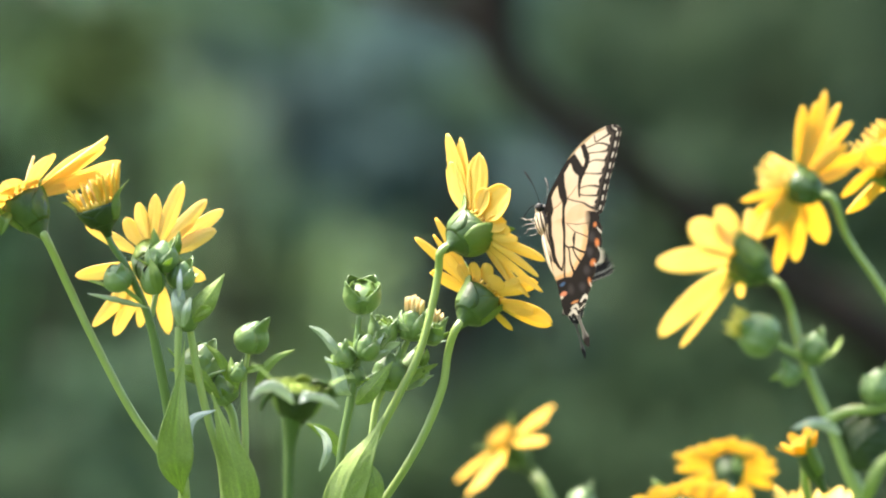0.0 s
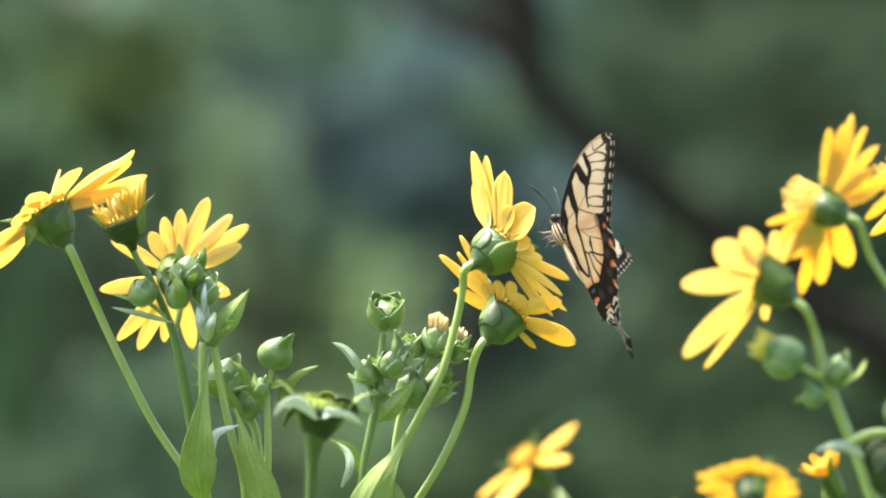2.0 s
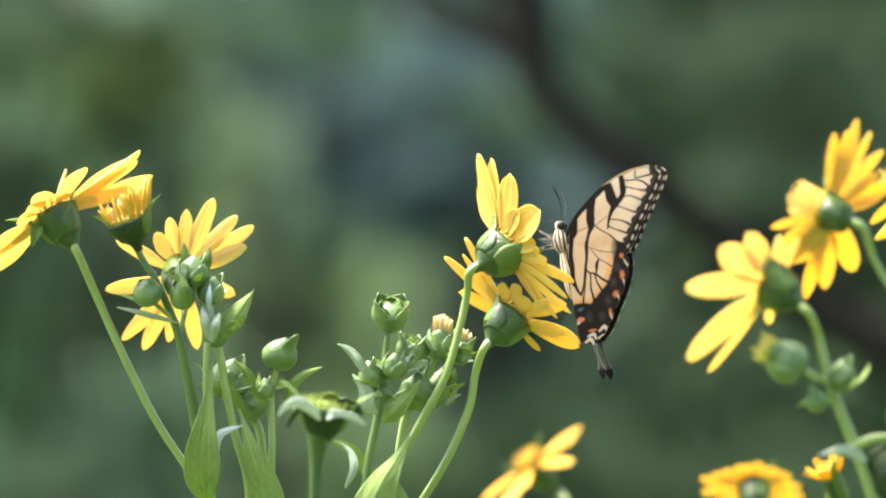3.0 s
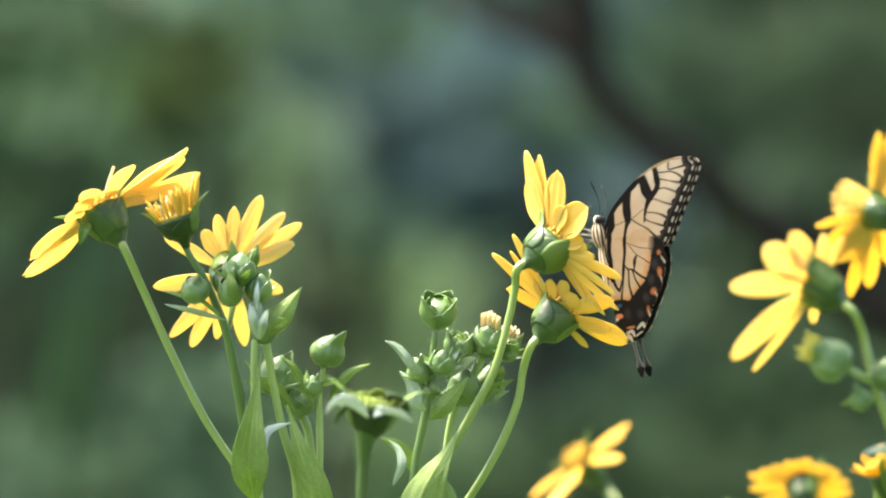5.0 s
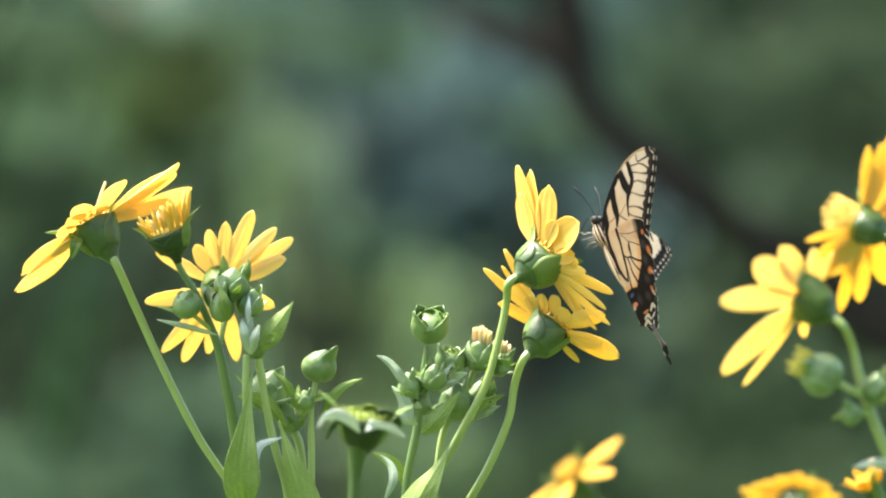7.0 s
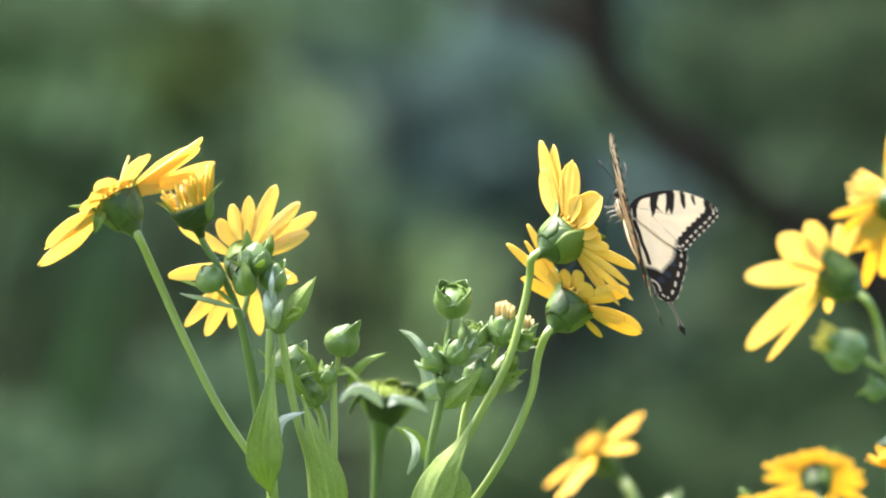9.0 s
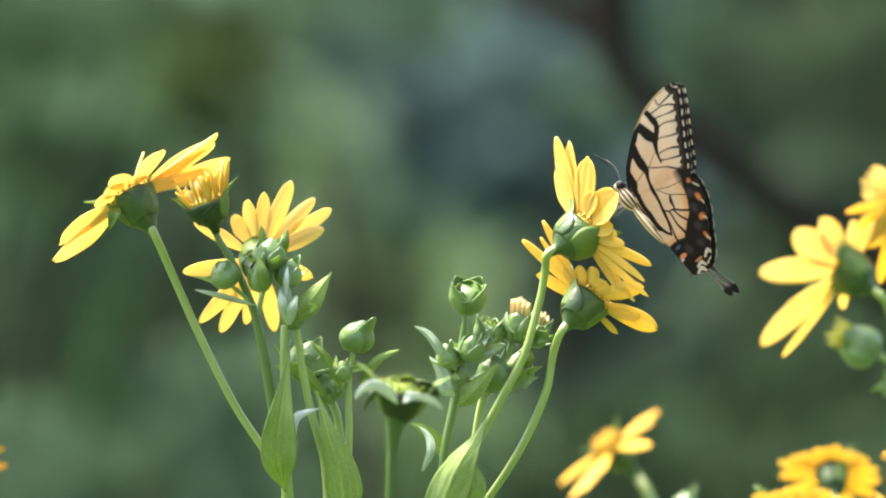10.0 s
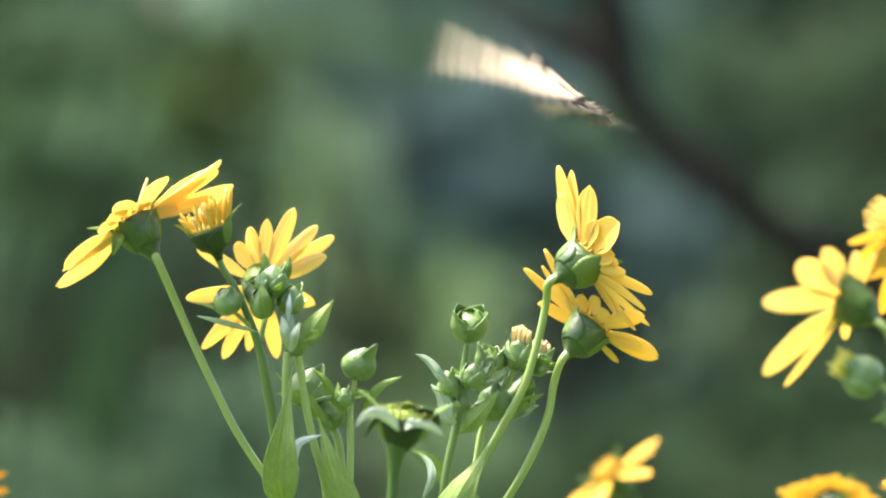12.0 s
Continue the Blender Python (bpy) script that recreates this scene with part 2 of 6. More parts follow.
def leaf(plant, pts, width, material=None, fold=0.25, side=(1, 0, 0), name="leaf", label="", shape=0.8, wave=0.06, nu=30, nv=25, sharp=0.8):
    """A leaf along pts, its blade spread along side, folded up along the midrib."""
    c = spline(rel(plant, pts), nu)
    t = np.gradient(c, axis=0)
    t /= np.linalg.norm(t, axis=1, keepdims=True)
    b = np.asarray(side, dtype=float) - (t @ np.asarray(side, dtype=float))[:, None] * t
    b /= np.linalg.norm(b, axis=1, keepdims=True)
    nrm = np.cross(t, b)
    s = np.linspace(0, 1, nu)
    w = width * MM * np.sin(math.pi * np.clip(s, 0.03, 0.985) ** shape) ** sharp
    x = np.linspace(-1, 1, nv)
    rip = wave * np.sin(s * 17)[:, None] * np.abs(x)[None] ** 2
    vein = -0.06 * np.exp(-(x / 0.10) ** 2)[None] + 0.02 * np.cos((s[:, None] * 6 - np.abs(x)[None] * 2.0) * 2 * math.pi) + 0.02 * np.cos(x * 9)[None]
    lift = fold * np.abs(x)[None] + rip + vein
    pts3 = c[:, None] + b[:, None] * (w[:, None] * x[None])[..., None] + nrm[:, None] * (w[:, None] * lift)[..., None]
    v, f = sheet(pts3, 0.35 * MM)
    ax = np.abs(x)[None]
    rib = np.exp(-(ax / 0.07) ** 2) + 0.5 * np.exp(-((ax - 0.42) / 0.05) ** 2) + 0.35 * np.exp(-((ax - 0.72) / 0.05) ** 2) + 0.25 * np.clip(np.cos((s[:, None] * 9 - ax * 1.6) * 2 * math.pi) * 4 - 3, 0, 1)
    blot = 0.04 * np.sin(s * 23 + 1)[:, None] * np.sin(x * 5 + 2)[None] + 0.04 * np.sin(s * 47)[:, None] * np.sin(x * 11)[None]
    tone = (0.84 + 0.52 * np.clip(rib, 0, 1) * (0.6 + 0.4 * np.sin(s * 9 + 1)[:, None]) + blot).ravel()
    tone = np.concatenate([tone, tone])
    col = np.stack([tone, tone, tone * 0.5 + 0.45, np.ones_like(tone)], 1)
    return finish(name, v, f, material or LEAF, plant, label, None, col)


def petal_mesh(length, width, rnd, lift, curl):
    """A strap-shaped ray floret along +x from the rim, with lengthwise pleats and a notched tip."""
    nu, nv = 19, 15
    s = np.linspace(0, 1, nu)
    x = np.linspace(-1, 1, nv)
    ang = radians(lift) + radians(curl) * s
    ds = length / (nu - 1)
    px = np.concatenate([[0], np.cumsum(np.cos(ang[:-1]) * ds)])
    pz = np.concatenate([[0], np.cumsum(np.sin(ang[:-1]) * ds)])
    w = width * (0.36 + 0.64 * np.sin(np.clip(s / 0.55, 0, 1) * math.pi / 2)) * (1 + 0.03 * np.sin(s * 11 + rnd.uniform(0, 6)))
    w = w * np.sqrt(np.clip(1 - np.clip((s - 0.5) / 0.505, 0, 1) ** rnd.uniform(1.5, 2.2), 0.035, 1))
    notch = 0.11 * width * (np.cos((x + rnd.uniform(-0.3, 0.3)) * math.pi * rnd.choice((1.0, 1.5, 1.9))) * 0.5 - 0.5) * rnd.uniform(0.3, 1.0)
    grid = np.zeros((nu, nv, 3))
    twist = radians(rnd.uniform(-10, 10)) * s
    pleat = 0.024 * np.cos(x * math.pi * 3) + 0.014 * np.cos(x * math.pi * 7 + 1)
    bow = rnd.uniform(-0.16, 0.14)
    for i in range(nu):
        yy = x * w[i] / 2
        zz = pleat * w[i] * 0.5 * min(1, s[i] * 3) + bow * w[i] * x ** 2
        grid[i, :, 0] = px[i] + (notch * s[i] ** 6 if i > nu - 7 else 0)
        grid[i, :, 1] = yy * math.cos(twist[i]) + 0.04 * length * s[i] ** 2 * (rnd.sway)
        grid[i, :, 2] = pz[i] + zz + yy * math.sin(twist[i])
    return sheet(grid, 0.00022)


def flower(plant, pos, way, petals, radius=8.0, lift=12, width=6.6, material=None, seed=1, disc=1.0, spent=False, label="", bracts=True, cup_h=12.5, disc_material=None, cup_material=None, petal_way=None, tips=None, taper=0.0):
    """A flower head: green cup of bracts, disc of florets and ray petals given as (turn in degrees, length in mm, and if given breadth and rise)."""
    rnd = random.Random(seed)
    material = material or PETAL
    r = radius * MM
    h = cup_h * MM
    m = facing(np.array(pos) - np.array(plant.location), way)
    full = ((1.38, 0.0), (1.16, 0.06), (1.0, 0.20), (0.93, 0.38), (0.80, 0.60), (0.60, 0.80), (0.36, 0.93), (0.14, 1.0), (0.0, 1.0))
    slim = ((1.38, 0.0), (1.22, 0.05), (1.08, 0.15), (0.95, 0.30), (0.80, 0.48), (0.60, 0.69), (0.36, 0.87), (0.14, 0.98), (0.0, 1.0))
    prof = [(-h * (a[0] + (b[0] - a[0]) * taper), 1.35 * MM + (r - 1.35 * MM) * (a[1] + (b[1] - a[1]) * taper)) for a, b in zip(full, slim)] + [(0.3 * MM, r * 0.5)]
    v, f = lathe(prof, 24, 0.03, seed)
    head = finish("flower_head", v, f, cup_material or BRACT, plant, label, m)
    zs, rs = [p[0] for p in prof[:-1]], [p[1] for p in prof[:-1]]
    if bracts:
        # broad close bracts, and longer pointed tips that spread from the rim
        turned = m.to_3x3().transposed()
        rows = []
        for k in range(4):
            rows.append((2 * math.pi * (k + rnd.uniform(-0.1, 0.1)) / 4, -0.85 * h, rnd.uniform(-0.05, 0.10) * h, 1.0, 0.05, 0.06 + 0.13 * (k % 2)))
        for dx, dz in (tips or ((rnd.uniform(-1, 1), -1), (rnd.uniform(-1, 1), 1))):
            q = turned @ Vector((dx, 0, dz))
            rows.append((math.atan2(q.y, q.x), -0.75 * h, rnd.uniform(0.52, 0.66) * h, 0.66, 1.1, 0.35))
        for a0, z0, zt, wd, fl, off in rows:
            nu, nv = 11, 9
            g = np.zeros((nu, nv, 3))
            for i in range(nu):
                s = i / (nu - 1)
                z = z0 + (zt - z0) * s
                base = np.interp(min(z, 0), zs, rs) + off * MM + r * fl * max(0, s - 0.5) ** 2 * 3
                half = wd * (math.sin(math.pi * min(1, 0.30 + s * 0.70)) ** 1.15) + 0.012
                for j in range(nv):
                    x = -1 + 2 * j / (nv - 1)
                    a = a0 + half * x
                    rr = base - 0.15 * MM * x * x + 0.22 * MM * math.exp(-(x / 0.18) ** 2) * (1 - s)
                    g[i, j] = (rr * math.cos(a), rr * math.sin(a), z)
            vv, ff = sheet(g, 0.32 * MM)
            finish("bract", vv, ff, (cup_material or BRACT) if fl < 0.3 else TIP, head, "" if fl < 0.3 else "pointed bract tip")
    # disc of many small tubular florets
    pieces = [lathe([(0, r * 0.9), (1.2 * MM * disc, r * 0.84), (2.4 * MM * disc, r * 0.55), (2.8 * MM * disc, r * 0.1)], 18)]
    if spent:
        # withered florets, taller to one side, some of them pale
        pale = []
        lean_to = m.to_3x3().transposed() @ Vector((0.9, 0, 0.1))
        for k in range(46):
            a, q = k * 2.39996, math.sqrt((k + 0.5) / 46)
            tall = (math.cos(a) * lean_to.x + math.sin(a) * lean_to.y) * q
            rr, hh = r * 0.95 * q, (6.6 + 2.6 * tall + 2.2 * q + rnd.uniform(-2.2, 1.6)) * MM
            lean = 0.36 * q + rnd.uniform(-0.22, 0.22)
            x0, y0 = rr * math.cos(a), rr * math.sin(a)
            x1, y1 = x0 + lean * hh * math.cos(a) + rnd.uniform(-0.8, 0.8) * MM, y0 + lean * hh * math.sin(a)
            wd = rnd.uniform(0.55, 1.05) * MM
            (pale if k % 9 == 4 else pieces).append(tube([(x0, y0, 0), ((x0 + x1) / 2, (y0 + y1) / 2, hh * 0.55), (x1, y1, hh)], [0.4 * MM, wd * 0.8, wd, wd * 0.9, 0.2 * MM], 6, 8))
        finish("pale_floret", *merged(pale), CREAM, head, "pale withered florets")
    else:
        for k in range(60):
            a, q = k * 2.39996, math.sqrt((k + 0.5) / 60)
            rr, hh = r * 0.95 * q, (3.6 + 1.2 * q + rnd.uniform(-0.6, 0.9)) * MM * disc
            x0, y0 = rr * math.cos(a), rr * math.sin(a)
            pieces.append(tube([(x0, y0, 0.5 * MM), (x0 * 1.1, y0 * 1.1, hh)], [0.42 * MM / max(1, disc * 0.7), 0.5 * MM / max(1, disc * 0.6), 0.25 * MM], 5, 4))
    v, f = merged(pieces)
    finish("disc", v, f, disc_material or DISC, head, "golden disc of tubular florets")
    turn = m.to_3x3().transposed() @ facing((0, 0, 0), petal_way or way).to_3x3()
    for az, length, *more in petals:
        rnd.sway = rnd.uniform(-1, 1)
        broad = more[0] if more else 1.0
        rise = more[1] if len(more) > 1 else lift
        v, f = petal_mesh(length * MM, width * broad * rnd.uniform(0.84, 1.02) * MM, rnd, rise + rnd.uniform(-2.5, 2.5), rnd.uniform(-9, 1))
        a = radians(az)
        finish("petal", v, f, material, head, "", turn.to_4x4() @ Matrix.Translation((r * 0.86 * math.cos(a), r * 0.86 * math.sin(a), rnd.uniform(-0.2, 0.7) * MM)) @ pose(0, 0, 0, rnd.uniform(-8, 8), 0, az))
    return head


def bud(plant, pos, way, radius, height, opened=0.0, seed=3, material=None, tip=None, label="", n=5, spike=0.25, tip_turn=0.0, sepals=0):
    """A bud wrapped in ovate bracts; opened: how far their tips stand apart at the top."""
    rnd = random.Random(seed)
    material = material or BUD
    r, h = radius * MM, height * MM
    m = facing(np.array(pos) - np.array(plant.location), way)
    prof = []
    for k in range(13):
        q = k / 12
        if opened:
            rad = r * (math.sin(math.pi * (0.12 + 0.55 * q)) ** 0.7)
        else:
            rad = r * (math.sqrt(max(0.0, 1 - (abs(q - 0.42) / 0.46) ** 2.1)) if q < 0.42 else max(0.0, 1 - ((q - 0.42) / 0.58) ** 1.9) ** 0.85)
        prof.append((-h * 0.5 + h * q * (0.95 if not opened else 0.72), max(rad, 1.0 * MM if q < 0.2 else 0.3 * MM)))
    pointed = spike >= 0.4 and not opened and radius > 5
    if pointed:
        q = m.to_3x3().transposed() @ Vector((0.8, -0.7, 0))
        tip_turn = math.atan2(q.y, q.x)

    def lean(pts):
        """A pointed bud leans over towards its tip."""
        pts = np.array(pts, dtype=float)
        if pointed:
            up = np.clip(pts[..., 2] / (0.5 * h), 0, 1.4) ** 1.3
            pts[..., 0] += 0.30 * r * up * math.cos(tip_turn)
            pts[..., 1] += 0.30 * r * up * math.sin(tip_turn)
        return pts

    v, f = lathe(prof, 20, 0.02, seed)
    ob = finish("bud", lean(v), f, material, plant, label, m)
    zs, rs = [p[0] for p in prof], [p[1] for p in prof]
    if opened:
        q = m.to_3x3().transposed() @ Vector((0.1, -1, 0))
        tip_turn = math.atan2(q.y, q.x)
    elif spike >= 0.4 and not pointed:
        q = m.to_3x3().transposed() @ Vector((1, -0.4, 0))
        tip_turn = math.atan2(q.y, q.x)
    for k in range(n):
        a0 = 2 * math.pi * (k + rnd.uniform(-0.15, 0.15)) / n + tip_turn
        nu, nv = 12, 7
        g = np.zeros((nu, nv, 3))
        main = k == 0 and not opened
        if opened:
            top = h * (0.22, 0.58, 0.40, 0.44, 0.62)[k % 5]
        else:
            top = h * ((0.66 if pointed else 0.62) if spike >= 0.4 else 0.46 + spike) if main else h * rnd.uniform(0.26, 0.44)
        for i in range(nu):
            s = i / (nu - 1)
            z = -h * 0.46 + (top + h * 0.46) * s
            base = max(np.interp(z, zs, rs), 0.5 * MM) + (0.2 + 0.22 * (k % 3)) * MM
            if opened and z > 0:
                base = max(base, r * (0.98 - 0.06 * z / top)) + r * 0.10 * max(0.0, s - 0.75) / 0.25
            elif main and pointed and z > 0:
                base = max(base, r * (0.92 - 0.20 * s))
            elif main and z > 0:
                base = max(base, r * ((0.86 if spike >= 0.4 else 0.66) + 0.04 * s))
            if not opened and not main and not pointed:
                base += r * 0.22 * max(0.0, s - 0.72) / 0.28
            wide = r * (1.2 if not opened else 1.35) * (math.sin(math.pi * min(1, 0.30 + s * 0.70)) ** (0.9 if not opened else 1.0))
            if main and spike >= 0.4:
                wide = r * 1.45 * (1 - s) ** 0.62
            half = min(1.4 if pointed and main else 1.0, wide / base)
            for j in range(nv):
                x = -1 + 2 * j / (nv - 1)
                a = a0 + half * x
                rr = base - 0.2 * MM * x * x + 0.18 * MM * math.exp(-(x / 0.2) ** 2) * (1 - s)
                g[i, j] = (rr * math.cos(a), rr * math.sin(a), z)
        vv, ff = sheet(lean(g), 0.4 * MM)
        finish("bract", vv, ff, material, ob)
    for k in range(sepals):
        # small pointed bracts that spread from the foot of the bud
        a0 = rnd.uniform(0, 2 * math.pi)
        ln, wd = r * rnd.uniform(1.1, 2.1), r * rnd.uniform(0.24, 0.46)
        up = rnd.uniform(0.5, 1.2)
        nu, nv = 9, 5
        g = np.zeros((nu, nv, 3))
        for i in range(nu):
            q = i / (nu - 1)
            rr = r * 0.55 + ln * q * math.cos(up * (1 - 0.6 * q))
            z = -h * 0.42 + ln * q * math.sin(up)
            for j in range(nv):
                x = -1 + 2 * j / (nv - 1)
                side = wd * x * math.sin(math.pi * min(1, 0.25 + 0.745 * q))
                g[i, j] = (rr * math.cos(a0) - side * math.sin(a0), rr * math.sin(a0) + side * math.cos(a0), z + 0.25 * wd * x * x)
        vv, ff = sheet(g, 0.25 * MM)
        finish("bract", vv, ff, rnd.choice((TIP, LEAF, PALE)), ob, "small spreading bract")
    if opened:
        v, f = lathe([(0, r * 0.85), (h * 0.12, r * 0.84), (h * 0.15, r * 0.62), (h * 0.12, r * 0.5), (h * 0.15, r * 0.36), (h * 0.16, r * 0.04)], 18, 0.02, seed)
        finish("young_disc", v, f, YOUNG, ob, "pale yellow-green young disc")
        for k in range(5):
            a0 = tip_turn + 2 * math.pi * (k + 0.5) / 5
            g = np.zeros((8, 7, 3))
            for i in range(8):
                q = i / 7
                for j in range(7):
                    x = -1 + 2 * j / 6
                    a = a0 + 0.62 * x * math.sin(math.pi * min(1, 0.35 + 0.64 * q))
                    rr = r * (0.80 - 0.26 * q ** 2)
                    g[i, j] = (rr * math.cos(a), rr * math.sin(a), h * (0.06 + (0.30 + 0.04 * (k % 2)) * q))
            vv, ff = sheet(g, 0.35 * MM)
            finish("inner_bract", vv, ff, TIP, ob, "yellow-green inner bract")
    if tip:
        pieces = []
        for k in range(16):
            a, q = k * 2.39996, math.sqrt((k + 0.5) / 16)
            rr = r * 0.62 * q
            hh = h * (0.44 + 0.24 * rnd.uniform(0.4, 1.2))
            pieces.append(tube([(rr * math.cos(a), rr * math.sin(a), h * 0.2), (rr * 1.2 * math.cos(a), rr * 1.2 * math.sin(a), hh)], [0.5 * MM, 0.7 * MM, 0.3 * MM], 5, 4))
        v, f = merged(pieces)
        finish("floret_tuft", v, f, tip, ob, "young yellow floret tips")
    return ob


# ---- ground and distance ----
def ground():
    n = 61
    ext = 400.0
    c = np.linspace(-1, 1, n)
    c = np.sign(c) * np.abs(c) ** 3 * ext
    verts = []
    for x in c:
        for y in c:
            d = math.hypot(x, y - 3)
            verts.append((x, y, 0.12 * noise.noise((x * 0.2, y * 0.2, 0)) * min(1, d / 12) * min(1.0, 40 / (d + 1))))
    ob = finish("ground", verts, grid_faces(n, n), GRASS)
    return tagged(ob, "rough green meadow grass reaching to the woods", "ground", kind="structure")


ground()


def leaf_cloud(rng, centres, radii, counts, size, flat=0.8):
    """Many small folded leaves round the centres, as one mesh."""
    verts, faces, k = [], [], 0
    for c, rad, cnt in zip(centres, radii, counts):
        p = rng.normal(0, 0.5, (cnt, 3)) * np.array([rad, rad, rad * flat]) + np.array(c)
        t = rng.normal(0, 1, (cnt, 3)) + np.array([0, 0, -0.4])
        t /= np.linalg.norm(t, axis=1, keepdims=True)
        b = np.cross(t, rng.normal(0, 1, (cnt, 3)) + np.array([0, 0, 1.2]))
        b /= np.linalg.norm(b, axis=1, keepdims=True)
        nn = np.cross(t, b)
        s = size * rng.uniform(0.6, 1.3, (cnt, 1))
        quad = np.stack([p, p + t * s * 0.5 + b * s * 0.27 + nn * s * 0.08, p + t * s, p + t * s * 0.5 - b * s * 0.27 + nn * s * 0.08], axis=1)
        verts.append(quad.reshape(-1, 3))
        for i in range(cnt):
            q = k + 4 * i
            faces += [(q, q + 1, q + 2), (q, q + 2, q + 3)]
        k += 4 * cnt
    return np.concatenate(verts), faces


def shrub(foot, clumps, material, label, size=0.06, seed=0, per=260):
    """A shrub: woody stems from its foot to clumps of leaves (centre, radius)."""
    rng = np.random.default_rng(seed)
    ob = new("shrub")
    ob.location = (foot[0], foot[1], 0)
    tagged(ob, label, "shrub", "shrubs behind the flowers")
    cs = [np.array(c) - np.array(ob.location) for c, _ in clumps]
    pieces = []
    for c, (_, rad) in zip(cs, clumps):
        mid = c * 0.55 + rng.normal(0, 0.05, 3)
        pieces.append(tube([(0, 0, -0.05), tuple(mid), tuple(c)], [0.016, 0.010, 0.004], 6, 10))
    v, f = merged(pieces)
    tagged(finish("woody_stem", v, f, BARK, ob, "thin dark woody stems"), kind="stuff")
    v, f = leaf_cloud(rng, cs, [r for _, r in clumps], [int(2.8 * per * (r / 0.15) ** 2) for _, r in clumps], 0.6 * size)
    tagged(finish("leaves", v, f, material, ob), kind="stuff")
    return ob


def tree(x, y, height, crown_r, material, label, seed, leaves=2600, size=0.16, trunk_r=0.16):
    rng = np.random.default_rng(seed)
    ob = new("tree")
    ob.location = (x, y, 0)
    tagged(ob, label, "tree", "trees of the wood edge")
    top = np.array((rng.normal(0, 0.4), rng.normal(0, 0.4), height))
    pieces = [tube([(0, 0, -0.1), tuple(top * 0.35 + rng.normal(0, 0.15, 3) * (1, 1, 0)), tuple(top * 0.8)], [trunk_r * 1.3, trunk_r * 0.8, trunk_r * 0.25], 10, 16)]
    centres, radii = [], []
    for k in range(13):
        a = k * 2.4 + rng.uniform(-0.4, 0.4)
        z = height * (0.18 + 0.78 * k / 12)
        reach = crown_r * (0.35 + 0.65 * math.sin(math.pi * (0.15 + 0.8 * k / 12))) * rng.uniform(0.7, 1.1)
        end = np.array((reach * math.cos(a), reach * math.sin(a), z + 0.12 * height * rng.uniform(0, 1)))
        root = np.array((0, 0, z * 0.85))
        pieces.append(tube([tuple(root), tuple((root + end) / 2 + (0, 0, 0.1)), tuple(end)], [trunk_r * 0.35, trunk_r * 0.2, 0.01], 6, 8))
        for q in (0.55, 0.8, 1.0):
            centres.append(root + (end - root) * q + rng.normal(0, 0.15, 3))
            radii.append(crown_r * 0.36 * rng.uniform(0.7, 1.2))
    v, f = merged(pieces)
    finish("trunk", v, f, BARK, ob, "dark trunk with its limbs")
    v, f = leaf_cloud(rng, centres, radii, [leaves // len(centres)] * len(centres), size)
    tagged(finish("crown", v, f, material, ob), kind="stuff")
    return ob


# the dark leaning limb behind the flowers, and its tree
def leaning_tree():
    ob = new("tree")
    base = (1.14, 5.3, 0.0)
    ob.location = base
    tagged(ob, "dark-barked tree with a long limb leaning over the flowers", "tree")
    v, f = tube(rel(ob, [(1.14, 5.3, -0.1), (1.16, 5.35, 0.7), (1.10, 5.4, 1.6), (1.18, 5.5, 3.2), (1.1, 5.4, 5.0)]), [0.12, 0.09, 0.08, 0.05, 0.02], 12, 30)
    finish("trunk", v, f, BARK, ob)
    v, f = tube(rel(ob, [(1.13, 5.34, 0.75), (0.72, 5.30, 1.235)] + [(0.322, 5.26, 1.529), (0.277, 5.25, 1.557), (0.227, 5.24, 1.591), (0.190, 5.23, 1.618), (0.155, 5.22, 1.642), (0.120, 5.20, 1.666), (0.092, 5.20, 1.687), (0.069, 5.20, 1.704), (0.053, 5.20, 1.721), (0.042, 5.20, 1.740), (0.036, 5.20, 1.763), (0.033, 5.20, 1.791), (0.027, 5.20, 1.840), (0.007, 5.25, 1.953)]), [0.040, 0.030, 0.022, 0.019, 0.018, 0.018, 0.017, 0.017, 0.016, 0.016, 0.016, 0.017, 0.018, 0.018, 0.016, 0.006], 10, 70)
    finish("limb", v, f, BARK, ob)
    v, f = tube(rel(ob, [(0.041, 5.20, 1.742), (0.027, 5.21, 1.757), (0.002, 5.22, 1.770), (-0.028, 5.23, 1.779), (-0.067, 5.25, 1.797)]), [0.012, 0.012, 0.011, 0.010, 0.006], 8, 18)
    finish("limb", v, f, BARK, ob)
    rng = np.random.default_rng(5)
    cs = [np.array(p) - np.array(base) for p in ((0.00, 5.25, 2.15), (0.8, 5.3, 2.9), (1.4, 5.5, 3.2), (1.1, 5.2, 4.0), (0.9, 5.7, 4.4), (1.4, 5.3, 4.3))]
    v, f = leaf_cloud(rng, cs, [0.3, 0.6, 0.6, 0.7, 0.6, 0.6], [140, 420, 420, 460, 420, 400], 0.09)
    tagged(finish("crown", v, f, FOL_MID, ob), kind="stuff")


leaning_tree()


